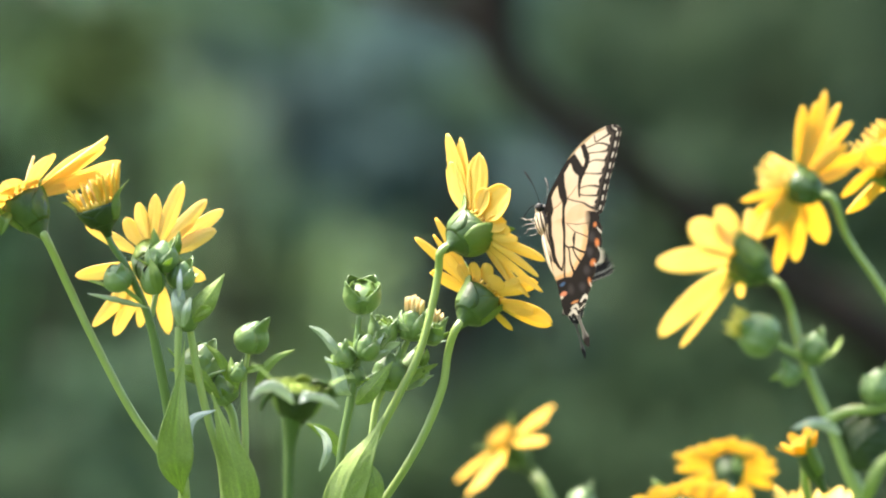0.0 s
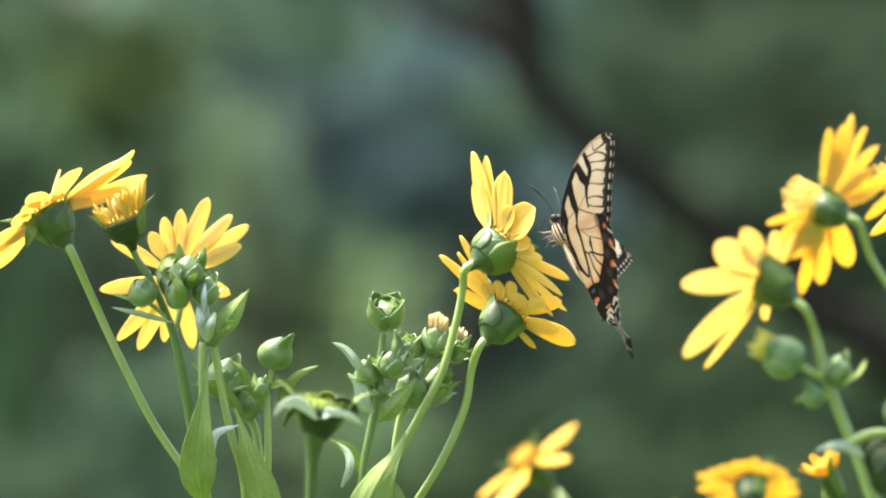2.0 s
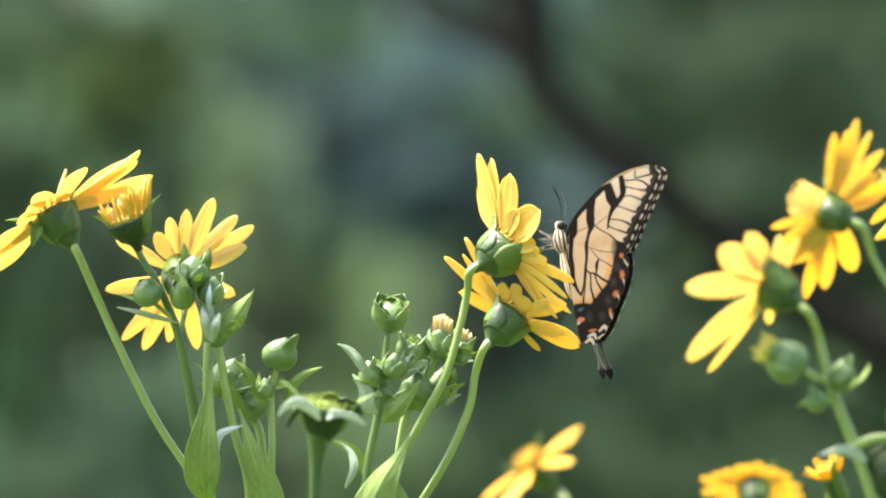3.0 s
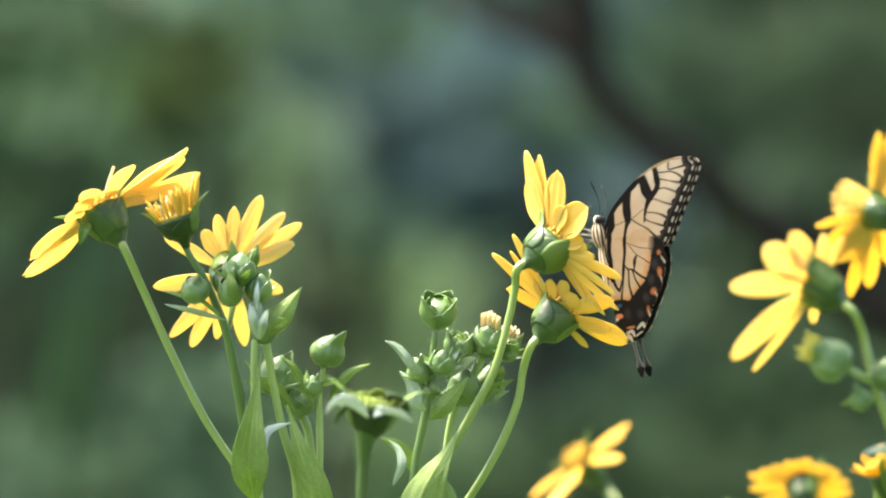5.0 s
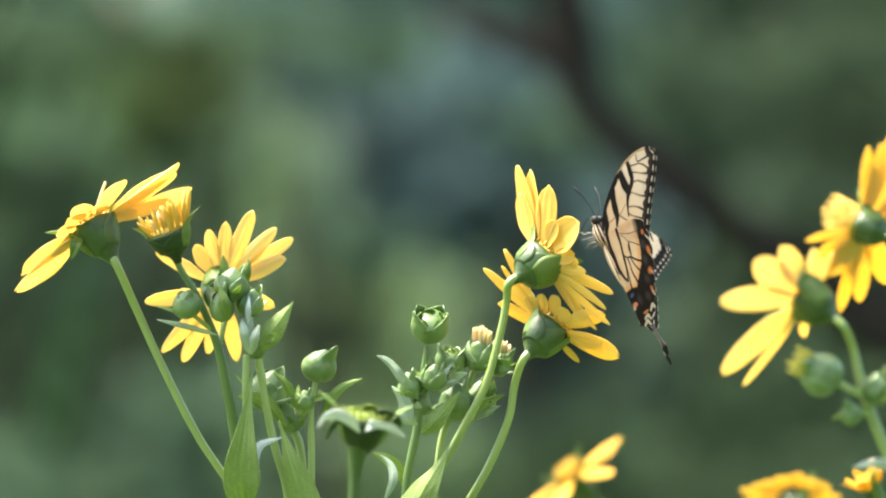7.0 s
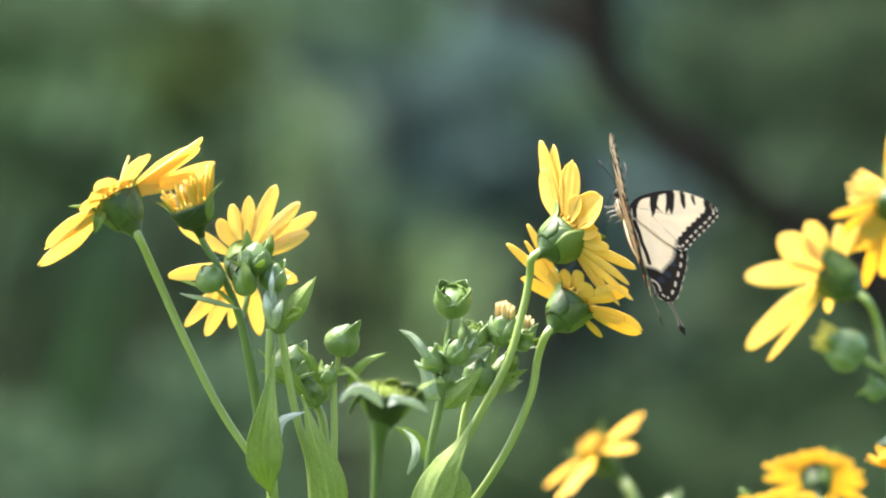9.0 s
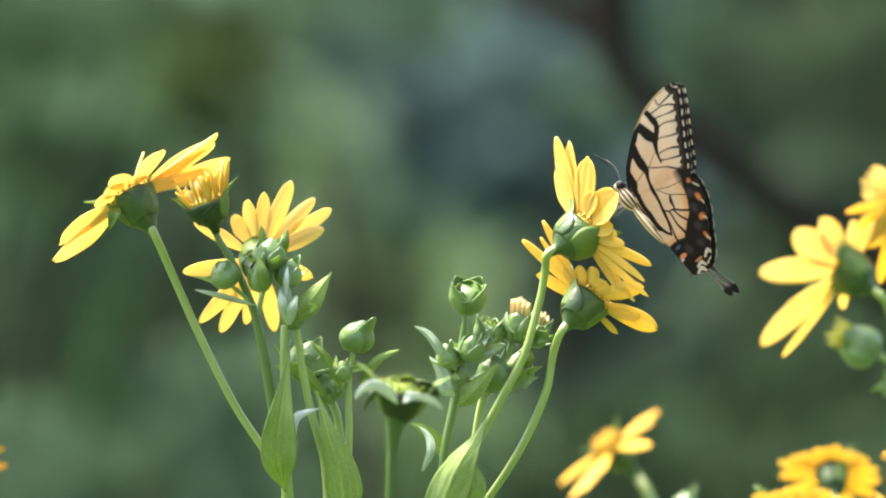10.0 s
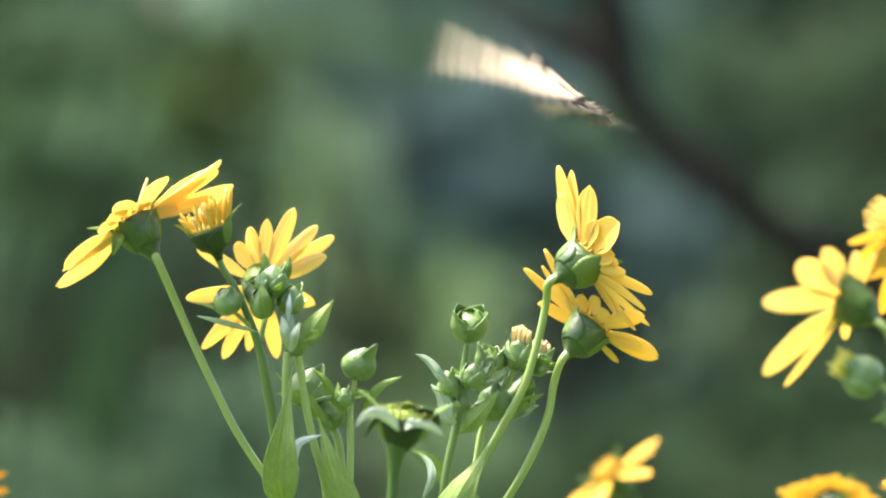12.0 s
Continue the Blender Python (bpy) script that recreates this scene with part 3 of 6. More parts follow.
def sapling():
    ob = new("sapling")
    ob.location = (0.2771, 8.7500, -0.2833)[:2] + (0.0,)
    tagged(ob, "thin dark upright sapling among shrubs", "tree")
    v, f = tube(rel(ob, [tuple(ob.location), (0.2840, 8.7500, 0.8771), (0.2601, 8.7500, 1.3822), (0.2430, 8.7500, 1.4915), (0.2294, 8.7500, 1.5734)]), [0.04, 0.034, 0.030, 0.024, 0.006], 8, 24)
    finish("trunk", v, f, BARK, ob)
    rng = np.random.default_rng(8)
    v, f = leaf_cloud(rng, rel(ob, [(0.2225, 8.7500, 1.5734), (0.3044, 8.7500, 1.2867)]), [0.10, 0.15], [30, 50], 0.06)
    tagged(finish("crown", v, f, FOL_DARK, ob), kind="stuff")


sapling()

# shrubs, from the nearer to the farther ones
shrub((-0.75, 7.2), [((-0.381, 7.04, 1.381), 0.060), ((-0.308, 7.00, 1.366), 0.055), ((-0.466, 7.08, 1.374), 0.055), ((-0.522, 7.02, 1.403), 0.055), ((-0.564, 7.00, 1.366), 0.066), ((-0.251, 7.08, 1.347), 0.044), ((-0.300, 7.02, 1.455), 0.045), ((-0.240, 7.04, 1.440), 0.040), ((-0.360, 7.03, 1.470), 0.045), ((-0.270, 7.05, 1.500), 0.035)], FOL_SOFT, "low bright green leafy shrub in soft daylight", 0.05, 11, 260)
shrub((-0.5, 7.6), [((-0.374, 7.75, 1.797), 0.060), ((-0.352, 7.72, 1.836), 0.048), ((-0.400, 7.71, 1.751), 0.042), ((-0.316, 7.58, 1.778), 0.030)], FOL_YELLOW, "yellow-green leafy shrub behind the flowers", 0.06, 12, 260)
shrub((-0.3, 7.9), [((-0.257, 8.06, 1.742), 0.039), ((-0.249, 8.00, 1.694), 0.035), ((-0.273, 7.97, 1.775), 0.027), ((-0.232, 7.96, 1.719), 0.025)], FOL_LIGHT, "pale green leaves of a tall shrub", 0.05, 13, 300)
shrub((-0.9, 8.3), [((-0.613, 8.23, 1.710), 0.058), ((-0.501, 8.40, 1.702), 0.046), ((-0.552, 8.38, 1.673), 0.059), ((-0.362, 8.37, 1.717), 0.034), ((-0.512, 8.37, 1.875), 0.059), ((-0.606, 8.23, 1.845), 0.077), ((-0.466, 8.25, 1.884), 0.045)], FOL_SHADE, "dark tall shrub, deep shade put into its leaf colour", 0.06, 14, 260)
shrub((-0.6, 8.5), [((-0.552, 8.58, 1.755), 0.054), ((-0.486, 8.61, 1.614), 0.074), ((-0.616, 8.64, 1.580), 0.088), ((-0.407, 8.64, 1.580), 0.067), ((-0.319, 8.45, 1.614), 0.046), ((-0.444, 8.58, 1.674), 0.040)], FOL_MID, "dense mid-green shrub behind the flowers", 0.06, 15, 260)
shrub((-0.35, 8.4), [((-0.319, 8.44, 1.877), 0.049), ((-0.271, 8.40, 1.883), 0.046), ((-0.184, 8.32, 1.864), 0.045), ((-0.140, 8.39, 1.876), 0.039), ((-0.216, 8.30, 1.652), 0.045), ((-0.175, 8.50, 1.627), 0.040)], FOL_SOFT, "soft green shrub with long shoots", 0.06, 16, 260)
shrub((-0.2, 8.7), [((-0.243, 8.79, 1.518), 0.089), ((-0.152, 8.71, 1.492), 0.088), ((-0.306, 8.65, 1.466), 0.074), ((-0.113, 8.80, 1.573), 0.062), ((-0.193, 8.72, 1.580), 0.061), ((-0.262, 8.76, 1.625), 0.050), ((-0.310, 8.73, 1.600), 0.046)], FOL_OLIVE, "olive-green shrub behind the buds", 0.06, 17, 260)
shrub((0.05, 8.9), [((0.011, 8.99, 1.804), 0.034), ((0.046, 8.98, 1.776), 0.032), ((0.143, 8.90, 1.830), 0.042), ((0.157, 8.88, 1.788), 0.038), ((0.241, 8.92, 1.764), 0.042), ((0.268, 8.88, 1.781), 0.035)], FOL_SOFT, "shrub with pale green leaf tips", 0.06, 18, 260)
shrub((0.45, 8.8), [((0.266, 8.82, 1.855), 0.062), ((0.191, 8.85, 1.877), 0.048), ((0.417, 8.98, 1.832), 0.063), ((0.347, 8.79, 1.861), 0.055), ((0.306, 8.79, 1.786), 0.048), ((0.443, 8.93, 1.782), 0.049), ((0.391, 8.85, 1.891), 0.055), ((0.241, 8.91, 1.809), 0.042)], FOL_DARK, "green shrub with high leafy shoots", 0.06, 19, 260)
shrub((0.8, 8.7), [((0.532, 8.79, 1.882), 0.075), ((0.585, 8.76, 1.799), 0.082), ((0.387, 8.92, 1.775), 0.049), ((0.331, 8.73, 1.703), 0.068), ((0.299, 8.78, 1.628), 0.082), ((0.420, 8.73, 1.676), 0.082), ((0.535, 8.83, 1.642), 0.103)], FOL_DARK, "dark shrub beside the limb, shade put into its leaf colour", 0.06, 20, 260)
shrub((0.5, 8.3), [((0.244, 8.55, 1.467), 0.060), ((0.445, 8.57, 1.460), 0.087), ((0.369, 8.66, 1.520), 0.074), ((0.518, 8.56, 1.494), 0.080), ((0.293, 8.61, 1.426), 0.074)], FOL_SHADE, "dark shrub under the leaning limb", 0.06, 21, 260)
shrub((-0.15, 8.2), [((-0.113, 8.30, 1.393), 0.062), ((-0.172, 8.33, 1.341), 0.072), ((-0.237, 8.36, 1.405), 0.072)], FOL_OLIVE, "olive green shrub in the shade", 0.06, 22, 260)
shrub((0.3, 8.2), [((-0.016, 8.50, 1.349), 0.086), ((0.075, 8.29, 1.406), 0.078), ((0.143, 8.46, 1.330), 0.086), ((0.260, 8.43, 1.324), 0.092), ((0.401, 8.34, 1.327), 0.098)], FOL_SHADE, "deep green shrub, shade put into its leaf colour", 0.06, 61, 260)
# two high shrubs added above the view to block sky and shade the rest
shrub((-0.9, 8.7), [((-0.767, 8.67, 2.000), 0.115), ((-0.671, 8.74, 1.983), 0.116), ((-0.734, 8.85, 2.111), 0.117)], FOL_DARK, "tall shrub added to reach over and shade the others", 0.07, 23, 230)
shrub((0.95, 8.7), [((0.545, 8.77, 2.039), 0.116), ((0.637, 8.91, 1.976), 0.118), ((0.555, 8.72, 2.118), 0.116)], FOL_DARK, "tall dark leafy shrub added to reach over and shade the others", 0.07, 25, 230)
shrub((0.1, 9.3), [((-0.279, 9.30, 1.855), 0.051), ((-0.191, 9.25, 1.796), 0.065), ((-0.136, 9.47, 1.844), 0.066), ((-0.076, 9.33, 1.783), 0.073), ((-0.162, 9.28, 1.724), 0.065), ((-0.104, 9.24, 1.687), 0.072), ((-0.032, 9.24, 1.723), 0.072), ((-0.061, 9.27, 1.861), 0.065), ((0.012, 9.39, 1.689), 0.066), ((0.069, 9.27, 1.702), 0.058), ((0.127, 9.24, 1.673), 0.058), ((-0.236, 9.35, 1.696), 0.044), ((-0.010, 9.29, 1.811), 0.058)], FOL_BLUE, "blue-green shrub, haze put into its leaf colour", 0.07, 26, 260)
shrub((-0.8, 9.9), [((-0.820, 10.17, 1.831), 0.159), ((-0.687, 9.96, 1.671), 0.155), ((-0.552, 10.06, 1.828), 0.141), ((-0.540, 10.12, 1.475), 0.174), ((-0.770, 10.03, 1.460), 0.172), ((-0.400, 10.17, 1.672), 0.143)], FOL_DEEP, "tall green shrub before the wood", 0.07, 27, 200)
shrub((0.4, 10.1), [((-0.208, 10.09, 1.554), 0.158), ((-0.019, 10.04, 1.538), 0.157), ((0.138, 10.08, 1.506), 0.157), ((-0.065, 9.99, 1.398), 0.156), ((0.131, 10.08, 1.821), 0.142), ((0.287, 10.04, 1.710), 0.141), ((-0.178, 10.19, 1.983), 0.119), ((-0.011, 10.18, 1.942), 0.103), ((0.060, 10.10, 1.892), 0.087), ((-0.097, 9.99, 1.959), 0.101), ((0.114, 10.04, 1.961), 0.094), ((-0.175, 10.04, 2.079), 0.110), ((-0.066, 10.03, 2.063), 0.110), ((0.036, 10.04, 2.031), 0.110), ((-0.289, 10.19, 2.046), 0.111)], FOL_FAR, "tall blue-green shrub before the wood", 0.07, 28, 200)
shrub((1.1, 10.2), [((0.407, 10.11, 1.790), 0.158), ((0.564, 10.09, 1.695), 0.173), ((0.415, 10.30, 1.593), 0.161), ((0.587, 10.22, 1.473), 0.175), ((0.295, 10.32, 1.456), 0.161), ((0.489, 10.18, 1.966), 0.143), ((0.174, 10.30, 1.986), 0.112), ((0.236, 10.24, 2.064), 0.112), ((0.333, 10.27, 2.050), 0.112), ((0.125, 10.26, 2.065), 0.112), ((0.411, 10.20, 2.062), 0.111), ((0.549, 10.10, 2.074), 0.110)], FOL_DARK, "tall leafy shrub before the wood", 0.07, 29, 200)

# tall trees added to shade the shrubs, and the wood edge behind
tree(-3.3, 10.8, 8.0, 3.0, FOL_MID, "tall tree added to shade the shrubs", 36, 2900, 0.15)
tree(3.2, 11.8, 9.0, 3.0, FOL_MID, "tall tree added to shade the shrubs", 37, 5200, 0.15)
tree(-4.6, 13.2, 9.0, 3.2, FOL_MID, "tall tree added to shade the shrubs", 38, 4200, 0.15)
tree(-3.2, 15, 7.5, 2.4, FOL_DARK, "broad-leaved tree at the wood edge", 31)
tree(0.4, 17, 8.5, 2.8, FOL_FAR, "blue-green broad-leaved tree, haze put into its leaf colour", 32)
tree(3.4, 15.5, 7.0, 2.4, FOL_DARK, "dark broad-leaved tree at the wood edge", 33)
tree(-7.0, 18, 8.0, 2.8, FOL_DARK, "dark broad-leaved tree at the wood edge", 34)
tree(7.2, 18, 8.2, 2.8, FOL_MID, "broad-leaved tree at the wood edge", 35)


# unseen trees added behind and beside the camera, to keep low light off the flowers
tree(-3.6, -5.0, 8.5, 3.0, FOL_DARK, "unseen broad-leaved tree added to block low light", 41, 5200, 0.17)
tree(0.6, -6.0, 9.5, 3.2, FOL_DARK, "unseen broad-leaved tree added to block low light", 42, 5200, 0.17)
tree(4.4, -4.6, 8.5, 3.0, FOL_DARK, "unseen broad-leaved tree added to block low light", 43, 5200, 0.17)
tree(6.6, 1.0, 8.0, 3.0, FOL_DARK, "unseen broad-leaved tree added to block low light", 44, 4600, 0.17)


def far_woods():
    rng = np.random.default_rng(40)
    xs = np.linspace(-60, 60, 80)
    centres = [(x + rng.normal(0, 0.6), 30 + 6 * math.sin(x * 0.13) + rng.normal(0, 1), z) for x in xs for z in (0.6, 1.8, 3.2, 4.6, 6.0, 7.4, 9.0)]
    v, f = leaf_cloud(rng, centres, [2.2] * len(centres), [130] * len(centres), 0.55, 1.0)
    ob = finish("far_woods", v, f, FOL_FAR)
    tagged(ob, "distant blue-green wood behind the meadow, haze put into its colour", "woods", kind="stuff")


far_woods()

# ---- the flowers in focus: the plant with three heads and many buds ----
left = plant_at(-0.095, 2.452, "cup plant with yellow flower heads, round green buds and pale stems")
stem(left, [(-0.095, 2.452, -0.03), (-0.092, 2.452, 0.8), (-0.0869, 2.4540, 1.4355), (-0.0869, 2.4540, 1.5006), (-0.0876, 2.4520, 1.5160), (-0.0891, 2.4520, 1.5275)], [6, 5, 3.2, 2.6, 2.4, 2.0])
stem(left, [(-0.0884, 2.4540, 1.5217), (-0.0974, 2.4540, 1.5332), (-0.1070, 2.4540, 1.5475), (-0.1185, 2.4530, 1.5696), (-0.1270, 2.4520, 1.5878), *neck((-0.1425, 2.4500, 1.6164), (-0.52, 0.28, 0.80), 12.5)], [1.75, 1.65, 1.65, 1.7, 1.7, 2.0])
stem(left, [(-0.0882, 2.4460, 1.5200), (-0.0914, 2.4460, 1.5372), (-0.0951, 2.4440, 1.5582), (-0.0994, 2.4420, 1.5773), (-0.1064, 2.4400, 1.5935), *neck((-0.1162, 2.4380, 1.6146), (-0.32, -0.10, 0.93), 8)], [2.1, 2.1, 2.0, 1.6, 1.4, 1.4], material=STEM_SHADED)
stem(left, [(-0.0864, 2.4400, 1.5164), (-0.0883, 2.4400, 1.5393), (-0.0892, 2.4380, 1.5602), (-0.0890, 2.4380, 1.5736)], [1.6, 1.4, 1.4, 1.5])
stem(left, [(-0.0732, 2.4440, 1.5125), (-0.0751, 2.4440, 1.5287), (-0.0793, 2.4430, 1.5430), (-0.0831, 2.4420, 1.5602), (-0.0855, 2.4410, 1.5745)], [1.9, 1.7, 1.7, 1.6, 1.5])
stem(left, [(-0.0984, 2.4440, 1.5773), (-0.0969, 2.4460, 1.5849), (-0.0956, 2.4500, 1.5906), *neck((-0.0988, 2.4680, 1.5961), (0.10, 0.93, 0.30), 12.5)], [1.2, 1.2, 1.6])
stem(left, [(-0.0994, 2.4420, 1.5802), (-0.1063, 2.4380, 1.5859), (-0.1095, 2.4360, 1.5888)], [1.0, 0.9, 1.2])
stem(left, [(-0.0678, 2.4560, 1.5121), (-0.0701, 2.4560, 1.5360), (-0.0726, 2.4560, 1.5465), (-0.0789, 2.4560, 1.5523)], [1.8, 1.7, 1.8, 1.8])
stem(left, [(-0.0671, 2.4500, 1.5123), (-0.0669, 2.4500, 1.5371), (-0.0673, 2.4500, 1.5505), (-0.0671, 2.4500, 1.5563), (-0.0661, 2.4500, 1.5640), (-0.0654, 2.4500, 1.5675)], [1.5, 1.5, 1.4, 1.0, 1.1, 1.3])

# this head's sunlit look is put into its paler petal colour
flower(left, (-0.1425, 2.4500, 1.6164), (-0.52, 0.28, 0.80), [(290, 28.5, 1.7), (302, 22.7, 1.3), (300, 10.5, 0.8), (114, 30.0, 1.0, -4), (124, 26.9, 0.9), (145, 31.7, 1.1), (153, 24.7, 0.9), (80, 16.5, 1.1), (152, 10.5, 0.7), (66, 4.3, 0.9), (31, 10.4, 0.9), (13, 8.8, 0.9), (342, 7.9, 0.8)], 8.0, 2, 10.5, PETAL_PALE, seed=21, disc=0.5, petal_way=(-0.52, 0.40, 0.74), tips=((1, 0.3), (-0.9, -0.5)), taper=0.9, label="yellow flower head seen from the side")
finish("floret", *tube(rel(left, [(-0.1411, 2.4460, 1.6204), (-0.1399, 2.4460, 1.6258), (-0.1381, 2.4460, 1.6314)]), [0.6 * MM, 0.55 * MM, 0.45 * MM], 8, 12), CREAM, left, "thin upright pale floret")
flower(left, (-0.1162, 2.4380, 1.6146), (-0.32, -0.10, 0.93), [], 7.3, 10, 6, seed=22, taper=0.4, spent=True, cup_h=8, cup_material=DARK_BRACT, label="spent head with upright orange-yellow florets")
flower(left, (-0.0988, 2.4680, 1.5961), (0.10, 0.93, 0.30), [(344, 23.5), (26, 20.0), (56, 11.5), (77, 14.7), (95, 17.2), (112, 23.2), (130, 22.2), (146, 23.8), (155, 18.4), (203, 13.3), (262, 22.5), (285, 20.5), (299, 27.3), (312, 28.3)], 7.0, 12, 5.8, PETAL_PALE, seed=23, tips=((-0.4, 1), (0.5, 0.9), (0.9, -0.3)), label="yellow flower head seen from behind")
leaf(left, [(-0.1462, 2.4440, 1.6122), (-0.1476, 2.4420, 1.6096), (-0.1491, 2.4430, 1.6046)], 2.0, TIP, 0.25, (1, -0.2, -0.2), name="bract", label="small drooping green bract")
bud(left, (-0.0943, 2.4360, 1.5979), (0.1, -0.25, 0.95), 5.2, 11.5, 0, 31, spike=0.12, sepals=2, label="round green bud")
bud(left, (-0.0976, 2.4340, 1.5903), (-0.1, -0.3, 0.9), 3.7, 11, 0, 32, spike=0.3)
bud(left, (-0.1096, 2.4350, 1.5907), (-0.25, -0.4, 0.85), 4.6, 9.5, 0, 33, spike=0.1, sepals=2)
bud(left, (-0.0878, 2.4370, 1.5916), (0.2, -0.3, 0.9), 4.2, 10, 0, 34, BUD, spike=0.15, sepals=3, label="smooth green bud")
bud(left, (-0.0860, 2.4400, 1.5783), (0.1, -0.2, 0.95), 3.7, 12, 0, 35, BUD, spike=0.5, label="green node sheathed by small leaves")
leaf(left, [(-0.0863, 2.4380, 1.5745), (-0.0801, 2.4340, 1.5822), (-0.0734, 2.4360, 1.5918)], 3.8, LEAF, 0.3, side=(0.84, -0.2, -0.54), sharp=1.1, label="pointed leaf")
leaf(left, [(-0.0952, 2.4440, 1.5930), (-0.0968, 2.4400, 1.6005), (-0.0976, 2.4410, 1.6072)], 2.0, TIP, 0.3, (1, -0.2, 0.2), name="bract", label="pointed green bract behind the buds")
leaf(left, [(-0.0912, 2.4440, 1.5955), (-0.0897, 2.4400, 1.6010), (-0.0888, 2.4410, 1.6060)], 1.6, TIP, 0.3, (1, -0.2, -0.2), name="bract", label="pointed green bract behind the buds")
leaf(left, [(-0.0954, 2.4300, 1.5850), (-0.0966, 2.4270, 1.5908), (-0.0982, 2.4290, 1.5968)], 2.1, TIP, 0.4, (1, -0.3, 0.2), name="bract", label="pointed green bract round a bud")
leaf(left, [(-0.0884, 2.4330, 1.5840), (-0.0885, 2.4310, 1.5888), (-0.0882, 2.4330, 1.5934)], 1.0, DOWN, 0.3, (1, -0.2, 0), name="bract", label="narrow downy bract")
leaf(left, [(-0.0876, 2.4330, 1.5738), (-0.0894, 2.4290, 1.5800), (-0.0908, 2.4310, 1.5856)], 1.9, PALE, 0.3, (1, -0.2, 0.2), name="bract", label="pale downy bract")
leaf(left, [(-0.0872, 2.4320, 1.5738), (-0.0862, 2.4280, 1.5792), (-0.0846, 2.4300, 1.5838)], 1.7, PALE, 0.3, (1, -0.2, -0.2), name="bract", label="pale downy bract")
leaf(left, [(-0.0886, 2.4360, 1.5774), (-0.0889, 2.4340, 1.5831), (-0.0886, 2.4380, 1.5903)], 2.4, PALE, side=(1, 0, 0))
leaf(left, [(-0.0834, 2.4360, 1.5774), (-0.0800, 2.4300, 1.5797), (-0.0777, 2.4300, 1.5801)], 1.6, LEAF, side=(0, -0.3, 1))
leaf(left, [(-0.0993, 2.4380, 1.5802), (-0.1109, 2.4340, 1.5831), (-0.1196, 2.4380, 1.5850)], 1.0, PALE, side=(0, -0.4, 1))
bud(left, (-0.0821, 2.4540, 1.5619), (0.25, -0.2, 0.9), 6.2, 15, 0, 36, spike=0.1, sepals=3, label="green bud in a sheath of leaves")
bud(left, (-0.0745, 2.4540, 1.5523), (-0.5, -0.1, 0.85), 4.4, 10, 0, 37, spike=0.1, sepals=3)
leaf(left, [(-0.0753, 2.4500, 1.5495), (-0.0837, 2.4440, 1.5582), (-0.0924, 2.4460, 1.5592)], 2.4, LEAF, side=(0, -0.3, 1))
bud(left, (-0.0647, 2.4500, 1.5707), (0.16, -0.15, 0.97), 5.6, 12.0, 0, 38, spike=0.4, label="pointed round green bud")
bud(left, (-0.0694, 2.4460, 1.5587), (-0.05, -0.3, 0.95), 2.9, 7, 0, 39, BUD, spike=0.15)
bud(left, (-0.0671, 2.4500, 1.5519), (0, 0, 1), 4.3, 10, 0, 40, BRACT, spike=0.1, sepals=3, label="dark green leafy node")
leaf(left, [(-0.0713, 2.4500, 1.5547), (-0.0728, 2.4470, 1.5578), (-0.0760, 2.4460, 1.5639), (-0.0805, 2.4480, 1.5680)], 1.7, LEAF, side=(0.7, -0.2, 0.6))
leaf(left, [(-0.0633, 2.4500, 1.5537), (-0.0606, 2.4470, 1.5588), (-0.0564, 2.4460, 1.5632), (-0.0500, 2.4480, 1.5660)], 1.7, LEAF, side=(0.67, -0.2, -0.74))
leaf(left, [(-0.0695, 2.4470, 1.5525), (-0.0713, 2.4440, 1.5582), (-0.0716, 2.4460, 1.5636)], 1.4, LEAF, side=(1, 0, 0))
leaf(left, [(-0.0676, 2.4470, 1.5582), (-0.0633, 2.4440, 1.5598), (-0.0599, 2.4460, 1.5605)], 1.2, LEAF, side=(0, 0, 1))
leaf(left, [(-0.0877, 2.4400, 1.5172), (-0.0897, 2.4340, 1.5267), (-0.0901, 2.4320, 1.5354), (-0.0889, 2.4320, 1.5489), (-0.0868, 2.4360, 1.5690)], 6.2, LEAF, -0.45, (1, 0.1, 0), shape=0.80, sharp=1.5, label="folded leaf clasping the stem")
leaf(left, [(-0.0845, 2.4400, 1.5322), (-0.0861, 2.4360, 1.5376), (-0.0839, 2.4360, 1.5430), (-0.0765, 2.4360, 1.5459)], 1.9, DOWN, 0.2, (1, -0.2, -0.6), shape=0.7, label="pale downy leaf flap")
leaf(left, [(-0.0674, 2.4400, 1.5116), (-0.0694, 2.4380, 1.5240), (-0.0736, 2.4380, 1.5373), (-0.0779, 2.4420, 1.5517)], 6.6, LEAF, 0.28, (1, -0.3, 0.15), shape=0.45, sharp=1.1, label="broad bright green leaf with a pale midrib")

# ---- the plant that the butterfly feeds on ----
FA, FB = (0.75, 0.42, 0.50), (0.56, 0.46, 0.68)
mid = plant_at(-0.025, 2.455, "cup plant with two yellow flower heads on curved stems")
stem(mid, [(-0.025, 2.455, -0.03), (-0.024, 2.455, 0.8), (-0.0256, 2.4500, 1.4358), (-0.0275, 2.4500, 1.5008), (-0.0294, 2.4500, 1.5180)], [6, 5, 3.4, 2.6, 2.2])
stem(mid, [(-0.0283, 2.4470, 1.5124), (-0.0246, 2.4460, 1.5315), (-0.0160, 2.4450, 1.5487), (-0.0084, 2.4450, 1.5639), (-0.0036, 2.4460, 1.5811), (-0.0015, 2.4460, 1.5926), *neck((0.0108, 2.4500, 1.6066), FA, 10.4)], [2.4, 1.7, 1.7, 1.6, 1.6, 1.7, 2.0])
